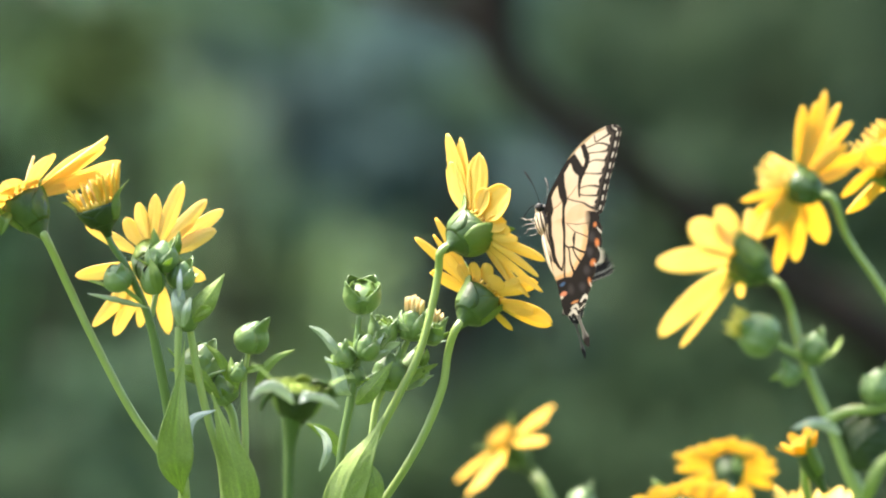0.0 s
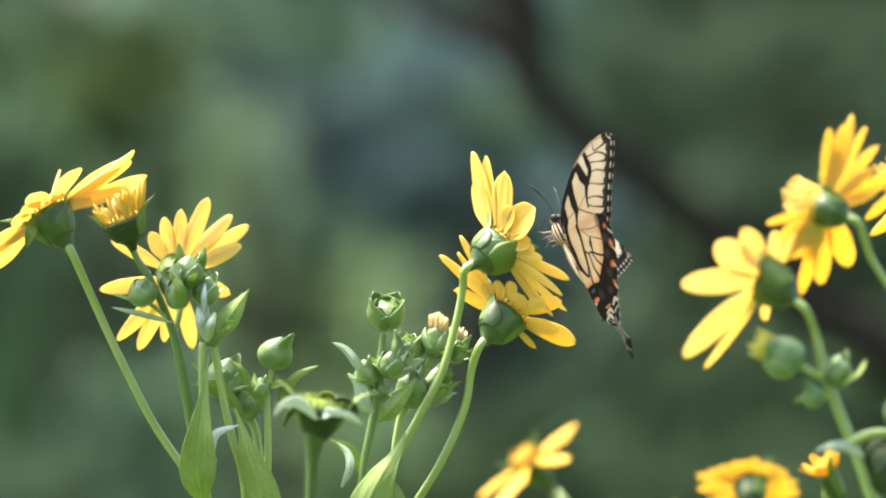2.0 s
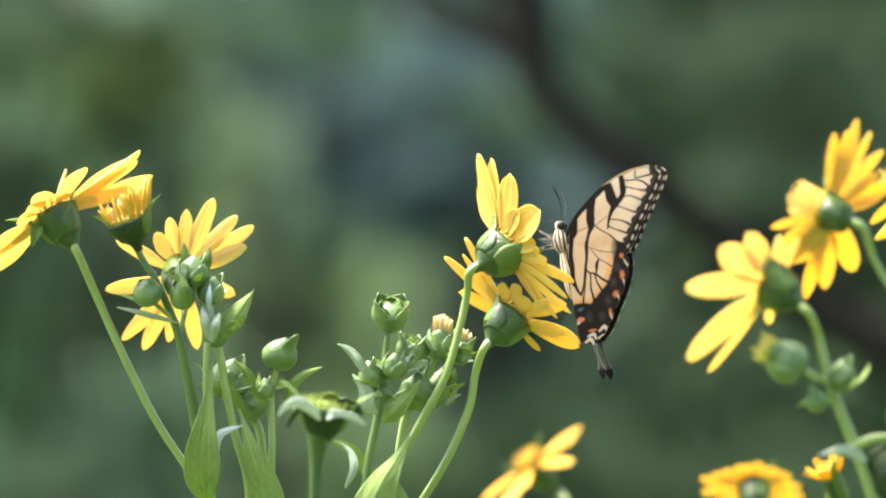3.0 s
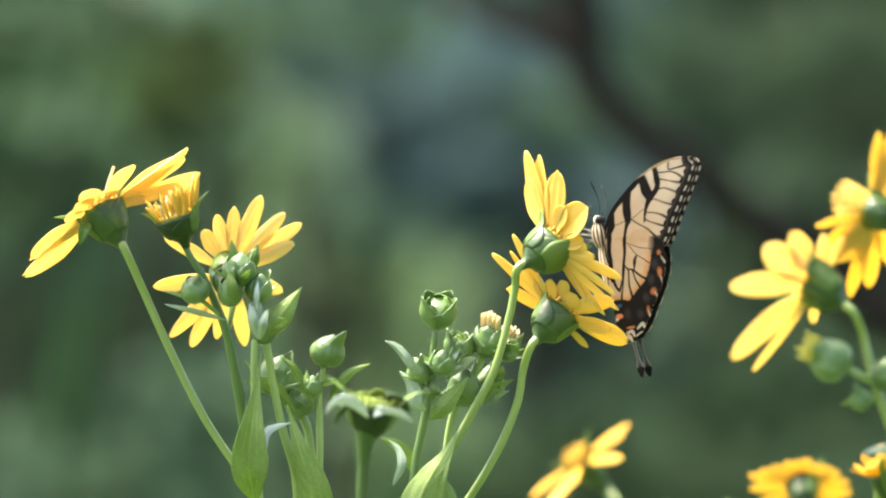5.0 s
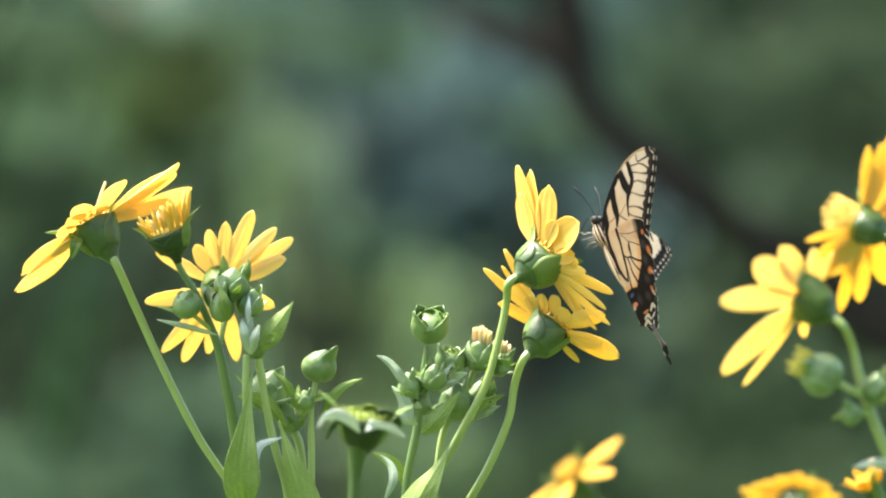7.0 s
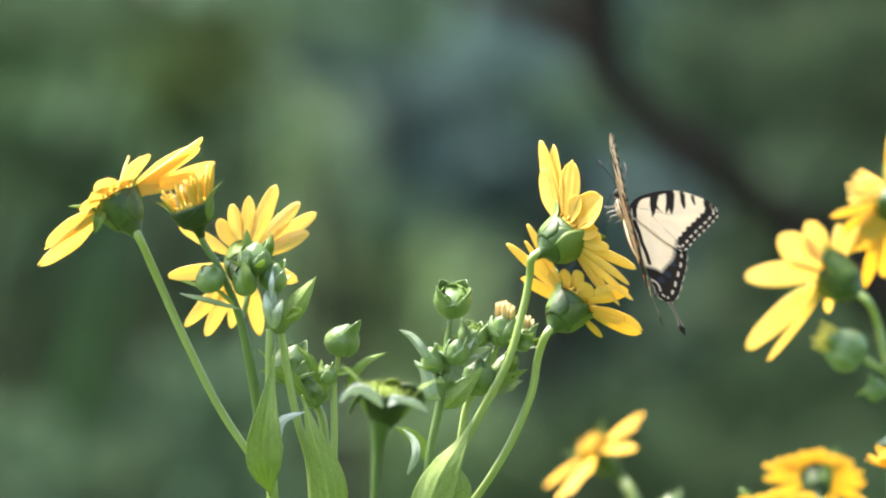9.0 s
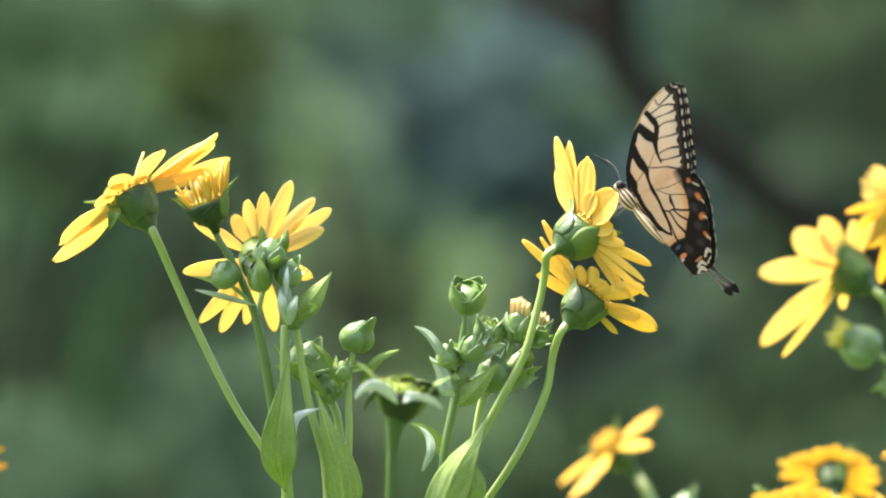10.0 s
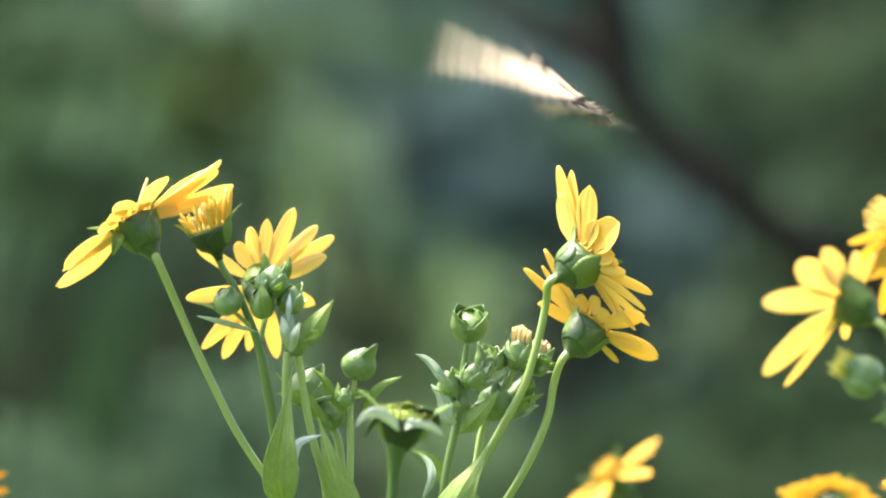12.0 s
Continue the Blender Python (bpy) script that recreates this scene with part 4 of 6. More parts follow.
stem(mid, [(-0.0314, 2.4540, 1.5006), (-0.0180, 2.4530, 1.5179), (-0.0075, 2.4520, 1.5352), (-0.0004, 2.4510, 1.5524), (0.0017, 2.4500, 1.5648), *neck((0.0134, 2.4540, 1.5838), FB, 11.5)], [1.8, 1.6, 1.7, 1.6, 1.6, 1.9])
stem(mid, [(-0.0355, 2.4440, 1.5163), (-0.0341, 2.4440, 1.5335), (-0.0309, 2.4440, 1.5506), (-0.0294, 2.4440, 1.5659), (-0.0282, 2.4440, 1.5773)], [1.9, 1.7, 1.8, 1.5, 1.1], material=STEM_SHADED)
stem(mid, [(-0.0276, 2.4560, 1.5140), (-0.0247, 2.4560, 1.5331), (-0.0222, 2.4570, 1.5484), (-0.0180, 2.4580, 1.5561)], [1.4, 1.4, 1.5, 1.6])
stem(mid, [(-0.0180, 2.4580, 1.5523), (-0.0149, 2.4560, 1.5619), (-0.0119, 2.4560, 1.5695)], [1.3, 1.2, 1.3])
flower(mid, (0.0108, 2.4500, 1.6066), FA, [(71, 28.0, 1.15), (80, 25.0, 0.95), (56, 22.0, 1.1), (66, 19.0, 1.2), (104, 20.0, 1.45), (143, 16.0, 1.5), (122, 10.0, 0.9), (171, 9.1, 0.8), (182, 9.8, 0.6), (193, 12.7, 0.5), (203, 24.4, 0.5), (215, 23.6, 0.44), (238, 23.3, 0.46), (227, 26.4, 0.42), (244, 15.5, 0.5)], 8.0, 14, 8.6, seed=24, cup_h=10.4, petal_way=(0.78, 0.58, 0.24), tips=((-0.75, 0.66), (0.35, -0.94), (0.8, 0.3)), label="yellow flower head seen from behind, fed on by the butterfly")
flower(mid, (0.0134, 2.4540, 1.5838), FB, [(40, 26.1, 0.6), (66, 25.2, 0.5), (55, 21.1, 0.55), (18, 17.5, 0.9), (65, 7.5, 0.8), (92, 6.7, 0.75), (117, 7.8, 0.7), (145, 5.8, 0.9), (170, 17.0, 0.9), (202, 13.7, 0.7), (211, 20.0, 1.05), (251, 9.6, 0.5)], 7.2, 12, 8.4, seed=25, cup_h=11.5, petal_way=(0.55, 0.66, 0.50), tips=((-0.75, 0.66), (0.75, -0.66), (0.3, -0.9)), label="yellow flower head seen from behind and below")
bud(mid, (-0.0273, 2.4430, 1.5846), (0.05, -0.62, 0.78), 6.0, 12, 0.02, 41, BUD, spike=0.22, label="opening green bud with a ring of pointed bracts", n=5, tip_turn=0.6)
bud(mid, (-0.0337, 2.4400, 1.5644), (-0.2, -0.3, 0.9), 3.7, 9.5, 0, 42, BUD, spike=0.15, sepals=6)
bud(mid, (-0.0255, 2.4380, 1.5675), (0.1, -0.4, 0.9), 4.0, 9.5, 0, 43, BUD, spike=0.12, sepals=6)
bud(mid, (-0.0203, 2.4520, 1.5725), (0.1, -0.2, 0.95), 4.6, 10, 0.1, 44, BUD, spike=0.25, sepals=6)
bud(mid, (-0.0100, 2.4540, 1.5753), (0.1, -0.1, 0.98), 4.9, 13, 0.0, 45, BUD, CREAM, spike=0.1, sepals=6, label="bud with yellow floret tips showing")
bud(mid, (-0.0036, 2.4620, 1.5723), (0.25, 0.2, 0.9), 3.7, 10, 0.05, 46, BUD, CREAM, spike=0.1, sepals=6)
bud(mid, (-0.0180, 2.4560, 1.5590), (0.0, -0.2, 0.95), 5.3, 14, 0.0, 47, BUD, spike=0.2, sepals=6)
bud(mid, (-0.0094, 2.4600, 1.5599), (0.2, 0, 0.95), 4.6, 13, 0.0, 48, BUD, spike=0.15, sepals=6)
bud(mid, (-0.0303, 2.4460, 1.5582), (0, -0.2, 0.97), 3.7, 9, 0, 49, BUD, spike=0.15, sepals=6)
leaf(mid, [(-0.0308, 2.4400, 1.5593), (-0.0369, 2.4360, 1.5669), (-0.0411, 2.4380, 1.5717), (-0.0451, 2.4400, 1.5739)], 1.7, PALE, 0.3, (0.3, -0.3, 0.9))
leaf(mid, [(-0.0312, 2.4400, 1.5507), (-0.0344, 2.4380, 1.5526), (-0.0361, 2.4380, 1.5593), (-0.0398, 2.4400, 1.5636)], 2.6, PALE, 0.3, (0.7, -0.3, 0.3))
leaf(mid, [(-0.0293, 2.4420, 1.5478), (-0.0245, 2.4380, 1.5526), (-0.0169, 2.4400, 1.5621)], 3.0, LEAF, 0.3, (0.75, -0.2, -0.65))
leaf(mid, [(-0.0237, 2.4480, 1.5620), (-0.0189, 2.4440, 1.5666), (-0.0145, 2.4460, 1.5685)], 1.8, PALE, 0.2, (0, -0.4, 0.9))
leaf(mid, [(-0.0161, 2.4540, 1.5523), (-0.0084, 2.4500, 1.5581), (-0.0017, 2.4520, 1.5612)], 1.7, LEAF, 0.3, (0.2, -0.3, 0.9))
leaf(mid, [(-0.0084, 2.4580, 1.5580), (-0.0061, 2.4540, 1.5629), (-0.0054, 2.4560, 1.5661)], 1.5, LEAF, 0.3, (1, 0, 0))
leaf(mid, [(-0.0123, 2.4580, 1.5523), (-0.0080, 2.4540, 1.5558), (-0.0050, 2.4560, 1.5573)], 1.6, PALE, 0.3, (0, -0.3, 1))
leaf(mid, [(-0.0075, 2.4560, 1.5715), (-0.0027, 2.4520, 1.5711), (0.0002, 2.4540, 1.5701)], 2.6, BUD, 0.3, (0, -0.3, 1))
leaf(mid, [(-0.0373, 2.4380, 1.4987), (-0.0341, 2.4360, 1.5151), (-0.0293, 2.4360, 1.5274), (-0.0241, 2.4380, 1.5362), (-0.0201, 2.4420, 1.5441)], 7.0, LEAF, 0.3, (1, -0.2, 0.5), shape=0.56, sharp=1.25, label="broad leaf folded round the stems")
leaf(mid, [(-0.0246, 2.4420, 1.5087), (-0.0251, 2.4380, 1.5165), (-0.0245, 2.4380, 1.5222), (-0.0255, 2.4400, 1.5288)], 5.0, LEAF, 0.25, (1, 0, 0), shape=0.9)
leaf(mid, [(-0.0334, 2.4520, 1.5270), (-0.0367, 2.4520, 1.5337), (-0.0412, 2.4500, 1.5385), (-0.0462, 2.4500, 1.5409)], 2.4, LEAF, 0.3, (0.5, -0.2, 0.8))
leaf(mid, [(-0.0417, 2.4460, 1.5250), (-0.0391, 2.4440, 1.5316), (-0.0399, 2.4460, 1.5367), (-0.0435, 2.4480, 1.5402)], 1.5, PALE, 0.3, (1, -0.3, 0))

# ---- the seed head with curled bracts ----
old = plant_at(-0.051, 2.335, "cup plant stalk with a dark green head and curled pale bracts")
stem(old, [(-0.051, 2.335, -0.03), (-0.052, 2.335, 0.8), (-0.0508, 2.3350, 1.4436), (-0.0499, 2.3350, 1.5054), (-0.0499, 2.3350, 1.5200), (-0.0495, 2.3350, 1.5346), (-0.0490, 2.3350, 1.5409), (-0.0485, 2.3350, 1.5465)], [5, 4.5, 3, 1.9, 1.9, 2.1, 2.6, 3.8], material=STEM_DARK)
flower(old, (-0.0466, 2.3350, 1.5547), (0.12, -0.15, 0.97), [], 8.6, 10, 6, seed=26, cup_h=11, taper=1.0, disc=0.5, disc_material=OLD_DISC, cup_material=DARK_BRACT, label="dark green seed head", tips=((-1, 0.2), (1, 0.1)))
for pts, w, mt in (([(-0.0480, 2.3272, 1.5503), (-0.0532, 2.3214, 1.5550), (-0.0578, 2.3214, 1.5550), (-0.0615, 2.3233, 1.5516)], 2.8, DOWN), ([(-0.0461, 2.3272, 1.5508), (-0.0432, 2.3175, 1.5532), (-0.0378, 2.3194, 1.5520), (-0.0334, 2.3233, 1.5491)], 1.8, DOWN),
                   ([(-0.0517, 2.3331, 1.5547), (-0.0553, 2.3292, 1.5529), (-0.0574, 2.3292, 1.5502), (-0.0586, 2.3311, 1.5475)], 3.0, BRACT), ([(-0.0445, 2.3350, 1.5547), (-0.0408, 2.3350, 1.5565), (-0.0363, 2.3350, 1.5547), (-0.0344, 2.3350, 1.5519)], 3.4, BRACT),
                   ([(-0.0490, 2.3389, 1.5546), (-0.0483, 2.3408, 1.5567), (-0.0446, 2.3408, 1.5578), (-0.0409, 2.3408, 1.5563)], 3.6, OLD_DISC), ([(-0.0518, 2.3369, 1.5546), (-0.0510, 2.3408, 1.5563), (-0.0491, 2.3408, 1.5571), (-0.0468, 2.3408, 1.5556)], 3.2, OLD_DISC)):
    leaf(old, pts, w, mt, 0.2, (0.2, -0.9, 0.6), shape=0.85, name="bract", label="curled bract")

# ---- nearer plant, out of focus ----
RA, RB = (-0.70, 0.42, 0.55), (-0.78, 0.50, 0.36)
right = plant_at(0.155, 2.29, "cup plant with yellow flower heads, nearer and out of focus", group="cup plants")
stem(right, [(0.155, 2.29, -0.03), (0.152, 2.29, 0.8), (0.1458, 2.2900, 1.4465), (0.1360, 2.2900, 1.5091), (0.1279, 2.2900, 1.5305), (0.1217, 2.2900, 1.5466), (0.1172, 2.2900, 1.5573), (0.1127, 2.2900, 1.5698), (0.1097, 2.2900, 1.5814), *neck((0.0947, 2.2900, 1.5973), RA, 11.4)], [5.5, 5, 4, 2.6, 2.2, 2.1, 1.9, 1.6, 1.6, 1.8])
stem(right, [(0.1365, 2.3000, 1.5087), (0.1536, 2.3000, 1.5428), (0.1482, 2.3000, 1.5715), (0.1392, 2.3000, 1.5876), (0.1285, 2.3000, 1.6038), *neck((0.1127, 2.3000, 1.6206), RB, 9)], [2.2, 1.9, 1.6, 1.4, 1.4, 1.7])
stem(right, [(0.1211, 2.2900, 1.5457), (0.1276, 2.2850, 1.5488), (0.1383, 2.2850, 1.5499), (0.1529, 2.2900, 1.5537)], [2.0, 1.9, 1.8, 1.6])
stem(right, [(0.1134, 2.2850, 1.5663), (0.1087, 2.2800, 1.5682), (0.1033, 2.2800, 1.5717)], [1.5, 1.4, 1.6])
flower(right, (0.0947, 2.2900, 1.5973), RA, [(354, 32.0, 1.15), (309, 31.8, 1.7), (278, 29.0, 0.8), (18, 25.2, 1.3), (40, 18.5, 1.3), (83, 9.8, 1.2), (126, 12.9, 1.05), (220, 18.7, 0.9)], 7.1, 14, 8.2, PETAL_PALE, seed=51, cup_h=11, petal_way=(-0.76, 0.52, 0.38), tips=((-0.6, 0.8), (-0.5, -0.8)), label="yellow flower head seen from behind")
flower(right, (0.1127, 2.3000, 1.6206), RB, [(85, 20.8, 0.8), (94, 22.2, 0.65), (103, 26.4, 0.9), (118, 24.8, 0.75), (138, 25.4, 0.8), (146, 18.7, 0.8), (163, 27.0, 0.95), (174, 24.1, 0.7), (222, 29.5, 1.2), (244, 28.0, 1.3), (256, 29.3, 1), (341, 16.3, 0.5), (305, 18.4, 1.4), (293, 15.6, 1.4), (289, 10.4, 1.3), (264, 14.9, 1.2)], 5.5, 12, 7.4, seed=52, petal_way=(-0.62, 0.70, 0.36), disc=2.4, cup_h=9, label="yellow flower head seen from behind, bristly disc showing")
bud(right, (0.0985, 2.2800, 1.5735), (-0.80, -0.2, 0.5), 6.4, 14, 0.0, 61, BUD, FLORET_GREEN, spike=0.05, label="bud with yellow floret tips")
bud(right, (0.1169, 2.2850, 1.5690), (0.1, -0.2, 0.95), 4.2, 11, 0, 62, BUD, spike=0.15)
bud(right, (0.1087, 2.2800, 1.5610), (-0.5, -0.3, 0.8), 3.0, 7.5, 0, 63, BUD, spike=0.3)
leaf(right, [(0.1169, 2.2850, 1.5645), (0.1220, 2.2800, 1.5673), (0.1259, 2.2850, 1.5724)], 2.2, LEAF, side=(0.7, -0.2, 0.6))
leaf(right, [(0.1152, 2.2850, 1.5601), (0.1087, 2.2800, 1.5610), (0.1030, 2.2850, 1.5588)], 1.5, LEAF, side=(0, -0.4, 0.9))
bud(right, (0.1371, 2.2850, 1.5570), (0.0, -0.2, 0.97), 4.9, 12, 0, 64, BUD, spike=0.2)
leaf(right, [(0.1255, 2.2850, 1.5417), (0.1206, 2.2800, 1.5443), (0.1158, 2.2800, 1.5450), (0.1102, 2.2850, 1.5435)], 1.9, DOWN, side=(0.2, -0.6, 0.8), label="pale underside of a leaf")
leaf(right, [(0.1279, 2.2900, 1.5305), (0.1312, 2.2850, 1.5378), (0.1383, 2.2850, 1.5431), (0.1476, 2.2900, 1.5448)], 9.0, DARK_BRACT, side=(0.5, -0.3, -0.8), label="dark broad leaf")
leaf(right, [(0.1327, 2.2800, 1.5184), (0.1342, 2.2750, 1.5256), (0.1377, 2.2750, 1.5327), (0.1434, 2.2800, 1.5379)], 2.2, LEAF, side=(0.8, -0.3, -0.4))

edge = plant_at(0.185, 2.34, "cup plant with a yellow flower head, out of focus")
stem(edge, [(0.185, 2.34, -0.03), (0.18, 2.34, 0.8), (0.1782, 2.3400, 1.4432), (0.1745, 2.3400, 1.5527), (0.1599, 2.3400, 1.6038), *neck((0.1453, 2.3400, 1.6285), (-0.78, -0.05, 0.60), 12.5)], [5, 4.5, 3, 2.2, 2.0, 2.0])
flower(edge, (0.1453, 2.3400, 1.6285), (-0.78, -0.05, 0.60), [(214, 33.0, 1.1), (317, 18.0, 1.1), (245, 19.8, 1), (4, 31.3, 0.7), (203, 33.0, 1), (194, 33.0, 1), (74, 16.4, 1), (173, 33.0, 1), (220, 17.6, 1)], 8.4, 6, 12.0, seed=53, petal_way=(-0.70, 0.20, 0.66), disc=2.6, label="orange-yellow flower head with a bristly disc")

# ---- farther plants, out of focus ----
low = plant_at(0.045, 2.80, "cup plant with an orange-yellow flower head, farther and out of focus")
stem(low, [(0.045, 2.80, -0.03), (0.05, 2.80, 0.8), (0.0647, 2.8000, 1.4124), (0.0494, 2.8000, 1.4823), (0.0395, 2.8000, 1.5063), *neck((0.0242, 2.8000, 1.5249), (-0.62, -0.30, 0.68), 12.5)], [5, 4.5, 3, 2.4, 2.2, 2.2])
flower(low, (0.0242, 2.8000, 1.5249), (-0.62, -0.30, 0.68), [(60, 19.4, 1.1), (51, 15.8, 1), (7, 23.1, 1.1), (54, 7.1, 0.9), (239, 20.0, 1), (285, 26.2, 1), (302, 27.5, 0.9), (317, 17.3, 0.8), (233, 15.2, 0.7)], 5.4, 4, 6.2, PETAL_ORANGE, seed=54, label="orange-yellow flower head seen from the side", disc=1.0, petal_way=(-0.60, -0.34, 0.72))
bud(low, (0.0528, 2.7500, 1.5032), (0, -0.1, 1), 5.4, 14, 0, 65, BUD, spike=0.2)
stem(low, [(0.0538, 2.7500, 1.5015), (0.0551, 2.7600, 1.4796), (0.0603, 2.8000, 1.4124)], [2, 2, 2.5])

low_b = plant_at(0.12, 2.72, "cup plant with yellow flower heads, farther and out of focus")
stem(low_b, [(0.12, 2.72, -0.03), (0.12, 2.72, 0.8), (0.1159, 2.7200, 1.4177), (0.1087, 2.7000, 1.4907), (0.1081, 2.6950, 1.5077), *neck((0.1069, 2.7200, 1.5192), (-0.05, 0.78, 0.62), 12.5)], [5, 4.5, 3, 2.4, 2.4], material=STEM_DARK)
flower(low_b, (0.1069, 2.7200, 1.5192), (-0.05, 0.78, 0.62), [(5, 15.3), (345, 14.8), (18, 11.7), (33, 8.9), (55, 6.7), (76, 6.5), (98, 6.8), (125, 6.6), (148, 7.9), (163, 9.8), (184, 13.3), (201, 16.2), (220, 19.3), (244, 20.6), (267, 25.8), (288, 21.8), (315, 20.5)], 6.0, 12, 5.4, seed=55, cup_material=DARK_BRACT, label="yellow flower head seen from behind")
stem(low_b, [(0.1096, 2.6700, 1.4627), (0.0936, 2.6300, 1.4853), *neck((0.0885, 2.6500, 1.5020), (-0.1, 0.85, 0.5), 12.5)], [2.4, 2.2, 2.2])
flower(low_b, (0.0885, 2.6500, 1.5020), (-0.1, 0.85, 0.5), [(16, 13.1), (37, 9.6), (62, 6.5), (91, 7.7), (120, 8.8), (140, 12.6), (161, 16.6), (179, 19.8), (344, 16.1)], 8.8, 12, 8.4, seed=56, label="yellow flower head seen from behind")

low_c = plant_at(0.175, 2.62, "cup plant with a half-open yellow head, out of focus")
stem(low_c, [(0.175, 2.62, -0.03), (0.175, 2.62, 0.8), (0.1504, 2.6200, 1.4244), (0.1402, 2.6200, 1.4898), (0.1365, 2.6200, 1.4980)], [5, 4.5, 3, 2.4, 2.2])
flower(low_c, (0.1361, 2.6200, 1.5037), (0.05, -0.2, 0.95), [(a, 9 + a % 5) for a in range(0, 360, 24)], 9.0, 40, 6.0, seed=57, label="half-open yellow flower head")
stem(low_c, [(0.1402, 2.6200, 1.4898), (0.1310, 2.6000, 1.5110), (0.1290, 2.5800, 1.5237)], [2, 2, 2])
flower(low_c, (0.1290, 2.5800, 1.5277), (-0.4, -0.3, 0.8), [(a, 7 + a % 3) for a in range(10, 360, 50)], 3.6, 55, 4.0, PETAL_ORANGE, seed=58, label="small closing yellow head")

side = plant_at(-0.19, 2.66, "cup plant with an orange-yellow flower head, out of focus")
stem(side, [(-0.19, 2.66, -0.03), (-0.19, 2.66, 0.8), (-0.2218, 2.6600, 1.4217), (-0.2229, 2.6600, 1.4923), (-0.2270, 2.6600, 1.5110)], [5, 4.5, 3, 2.4, 2.2])
flower(side, (-0.2258, 2.6600, 1.5162), (-0.1, 0.5, 0.8), [(a, 20) for a in range(0, 360, 26)], 8.6, 8, 7.0, PETAL_ORANGE, seed=59, label="orange-yellow flower head")


# ---- the butterfly: x ahead, y to its left, z up, in millimetres ----
def near_line(u, v, pts, widths):
    """1 inside a tapered stroke through pts, 0 outside, soft at its edge."""
    p = spline(np.array([(*q, 0) for q in pts]), 6 * len(pts))[:, :2]
    w = np.interp(np.linspace(0, 1, len(p)), np.linspace(0, 1, len(widths)), widths)
    best = np.zeros_like(u)
    for (a, b), (c, d), r0, r1 in zip(p, p[1:], w, w[1:]):
        lx, ly = c - a, d - b
        f = np.clip(((u - a) * lx + (v - b) * ly) / (lx * lx + ly * ly + 1e-9), 0, 1)
        dist = np.hypot(u - a - f * lx, v - b - f * ly)
        best = np.maximum(best, np.clip((r0 + (r1 - r0) * f - dist) / 0.16 + 0.5, 0, 1))
    return best


def glow(u, v, c, ru, rv):
    """A soft-edged patch of scales."""
    return np.clip(1.5 * (1 - np.hypot((u - c[0]) / ru, (v - c[1]) / rv)), 0, 1)


def spot(u, v, c, ru, rv, turn=0.0):
    a, b = u - c[0], v - c[1]
    ca, sa = math.cos(radians(turn)), math.sin(radians(turn))
    d = np.hypot((a * ca + b * sa) / ru, (-a * sa + b * ca) / rv)
    return np.clip((1 - d) / 0.35 + 0.5, 0, 1)


CREAM_C, WARM_C, PALE_C = np.array((0.68, 0.55, 0.41)), np.array((0.62, 0.45, 0.30)), np.array((0.69, 0.60, 0.50))
BLACK_C, GREY_C, ORANGE_C, BLUE_C, WHITE_C = np.array((0.018, 0.015, 0.014)), np.array((0.055, 0.05, 0.055)), np.array((0.70, 0.24, 0.08)), np.array((0.06, 0.14, 0.30)), np.array((0.70, 0.66, 0.58))


def blend(col, mask, c):
    return col + (np.asarray(c) - col) * mask[:, None]


FORE = [(2.1, 0.9), (5.2, 2.6), (9.2, 5.9), (12.7, 10.6), (16.2, 16.1), (18.7, 22.1), (19.9, 27.9), (19.8, 33.8), (18.9, 37.6), (17.0, 39.6), (15.1, 40.0), (12.4, 38.5), (8.3, 35.6), (3.9, 32.3), (-0.1, 29.2), (-4.3, 26.5), (-7.2, 24.2), (-8.5, 22.0), (-6.4, 14.6)]
HIND = [(-2.6, 15.8), (-5.5, 21.3), (-9.0, 22.4), (-13.9, 21.9), (-18.4, 20.3), (-23.1, 17.6), (-26.7, 14.9), (-30.0, 12.6), (-32.9, 10.5), (-35.6, 7.7), (-37.4, 4.9), (-37.5, 2.9), (-36.1, 0.9), (-34.6, -0.6), (-29.9, -0.5)]


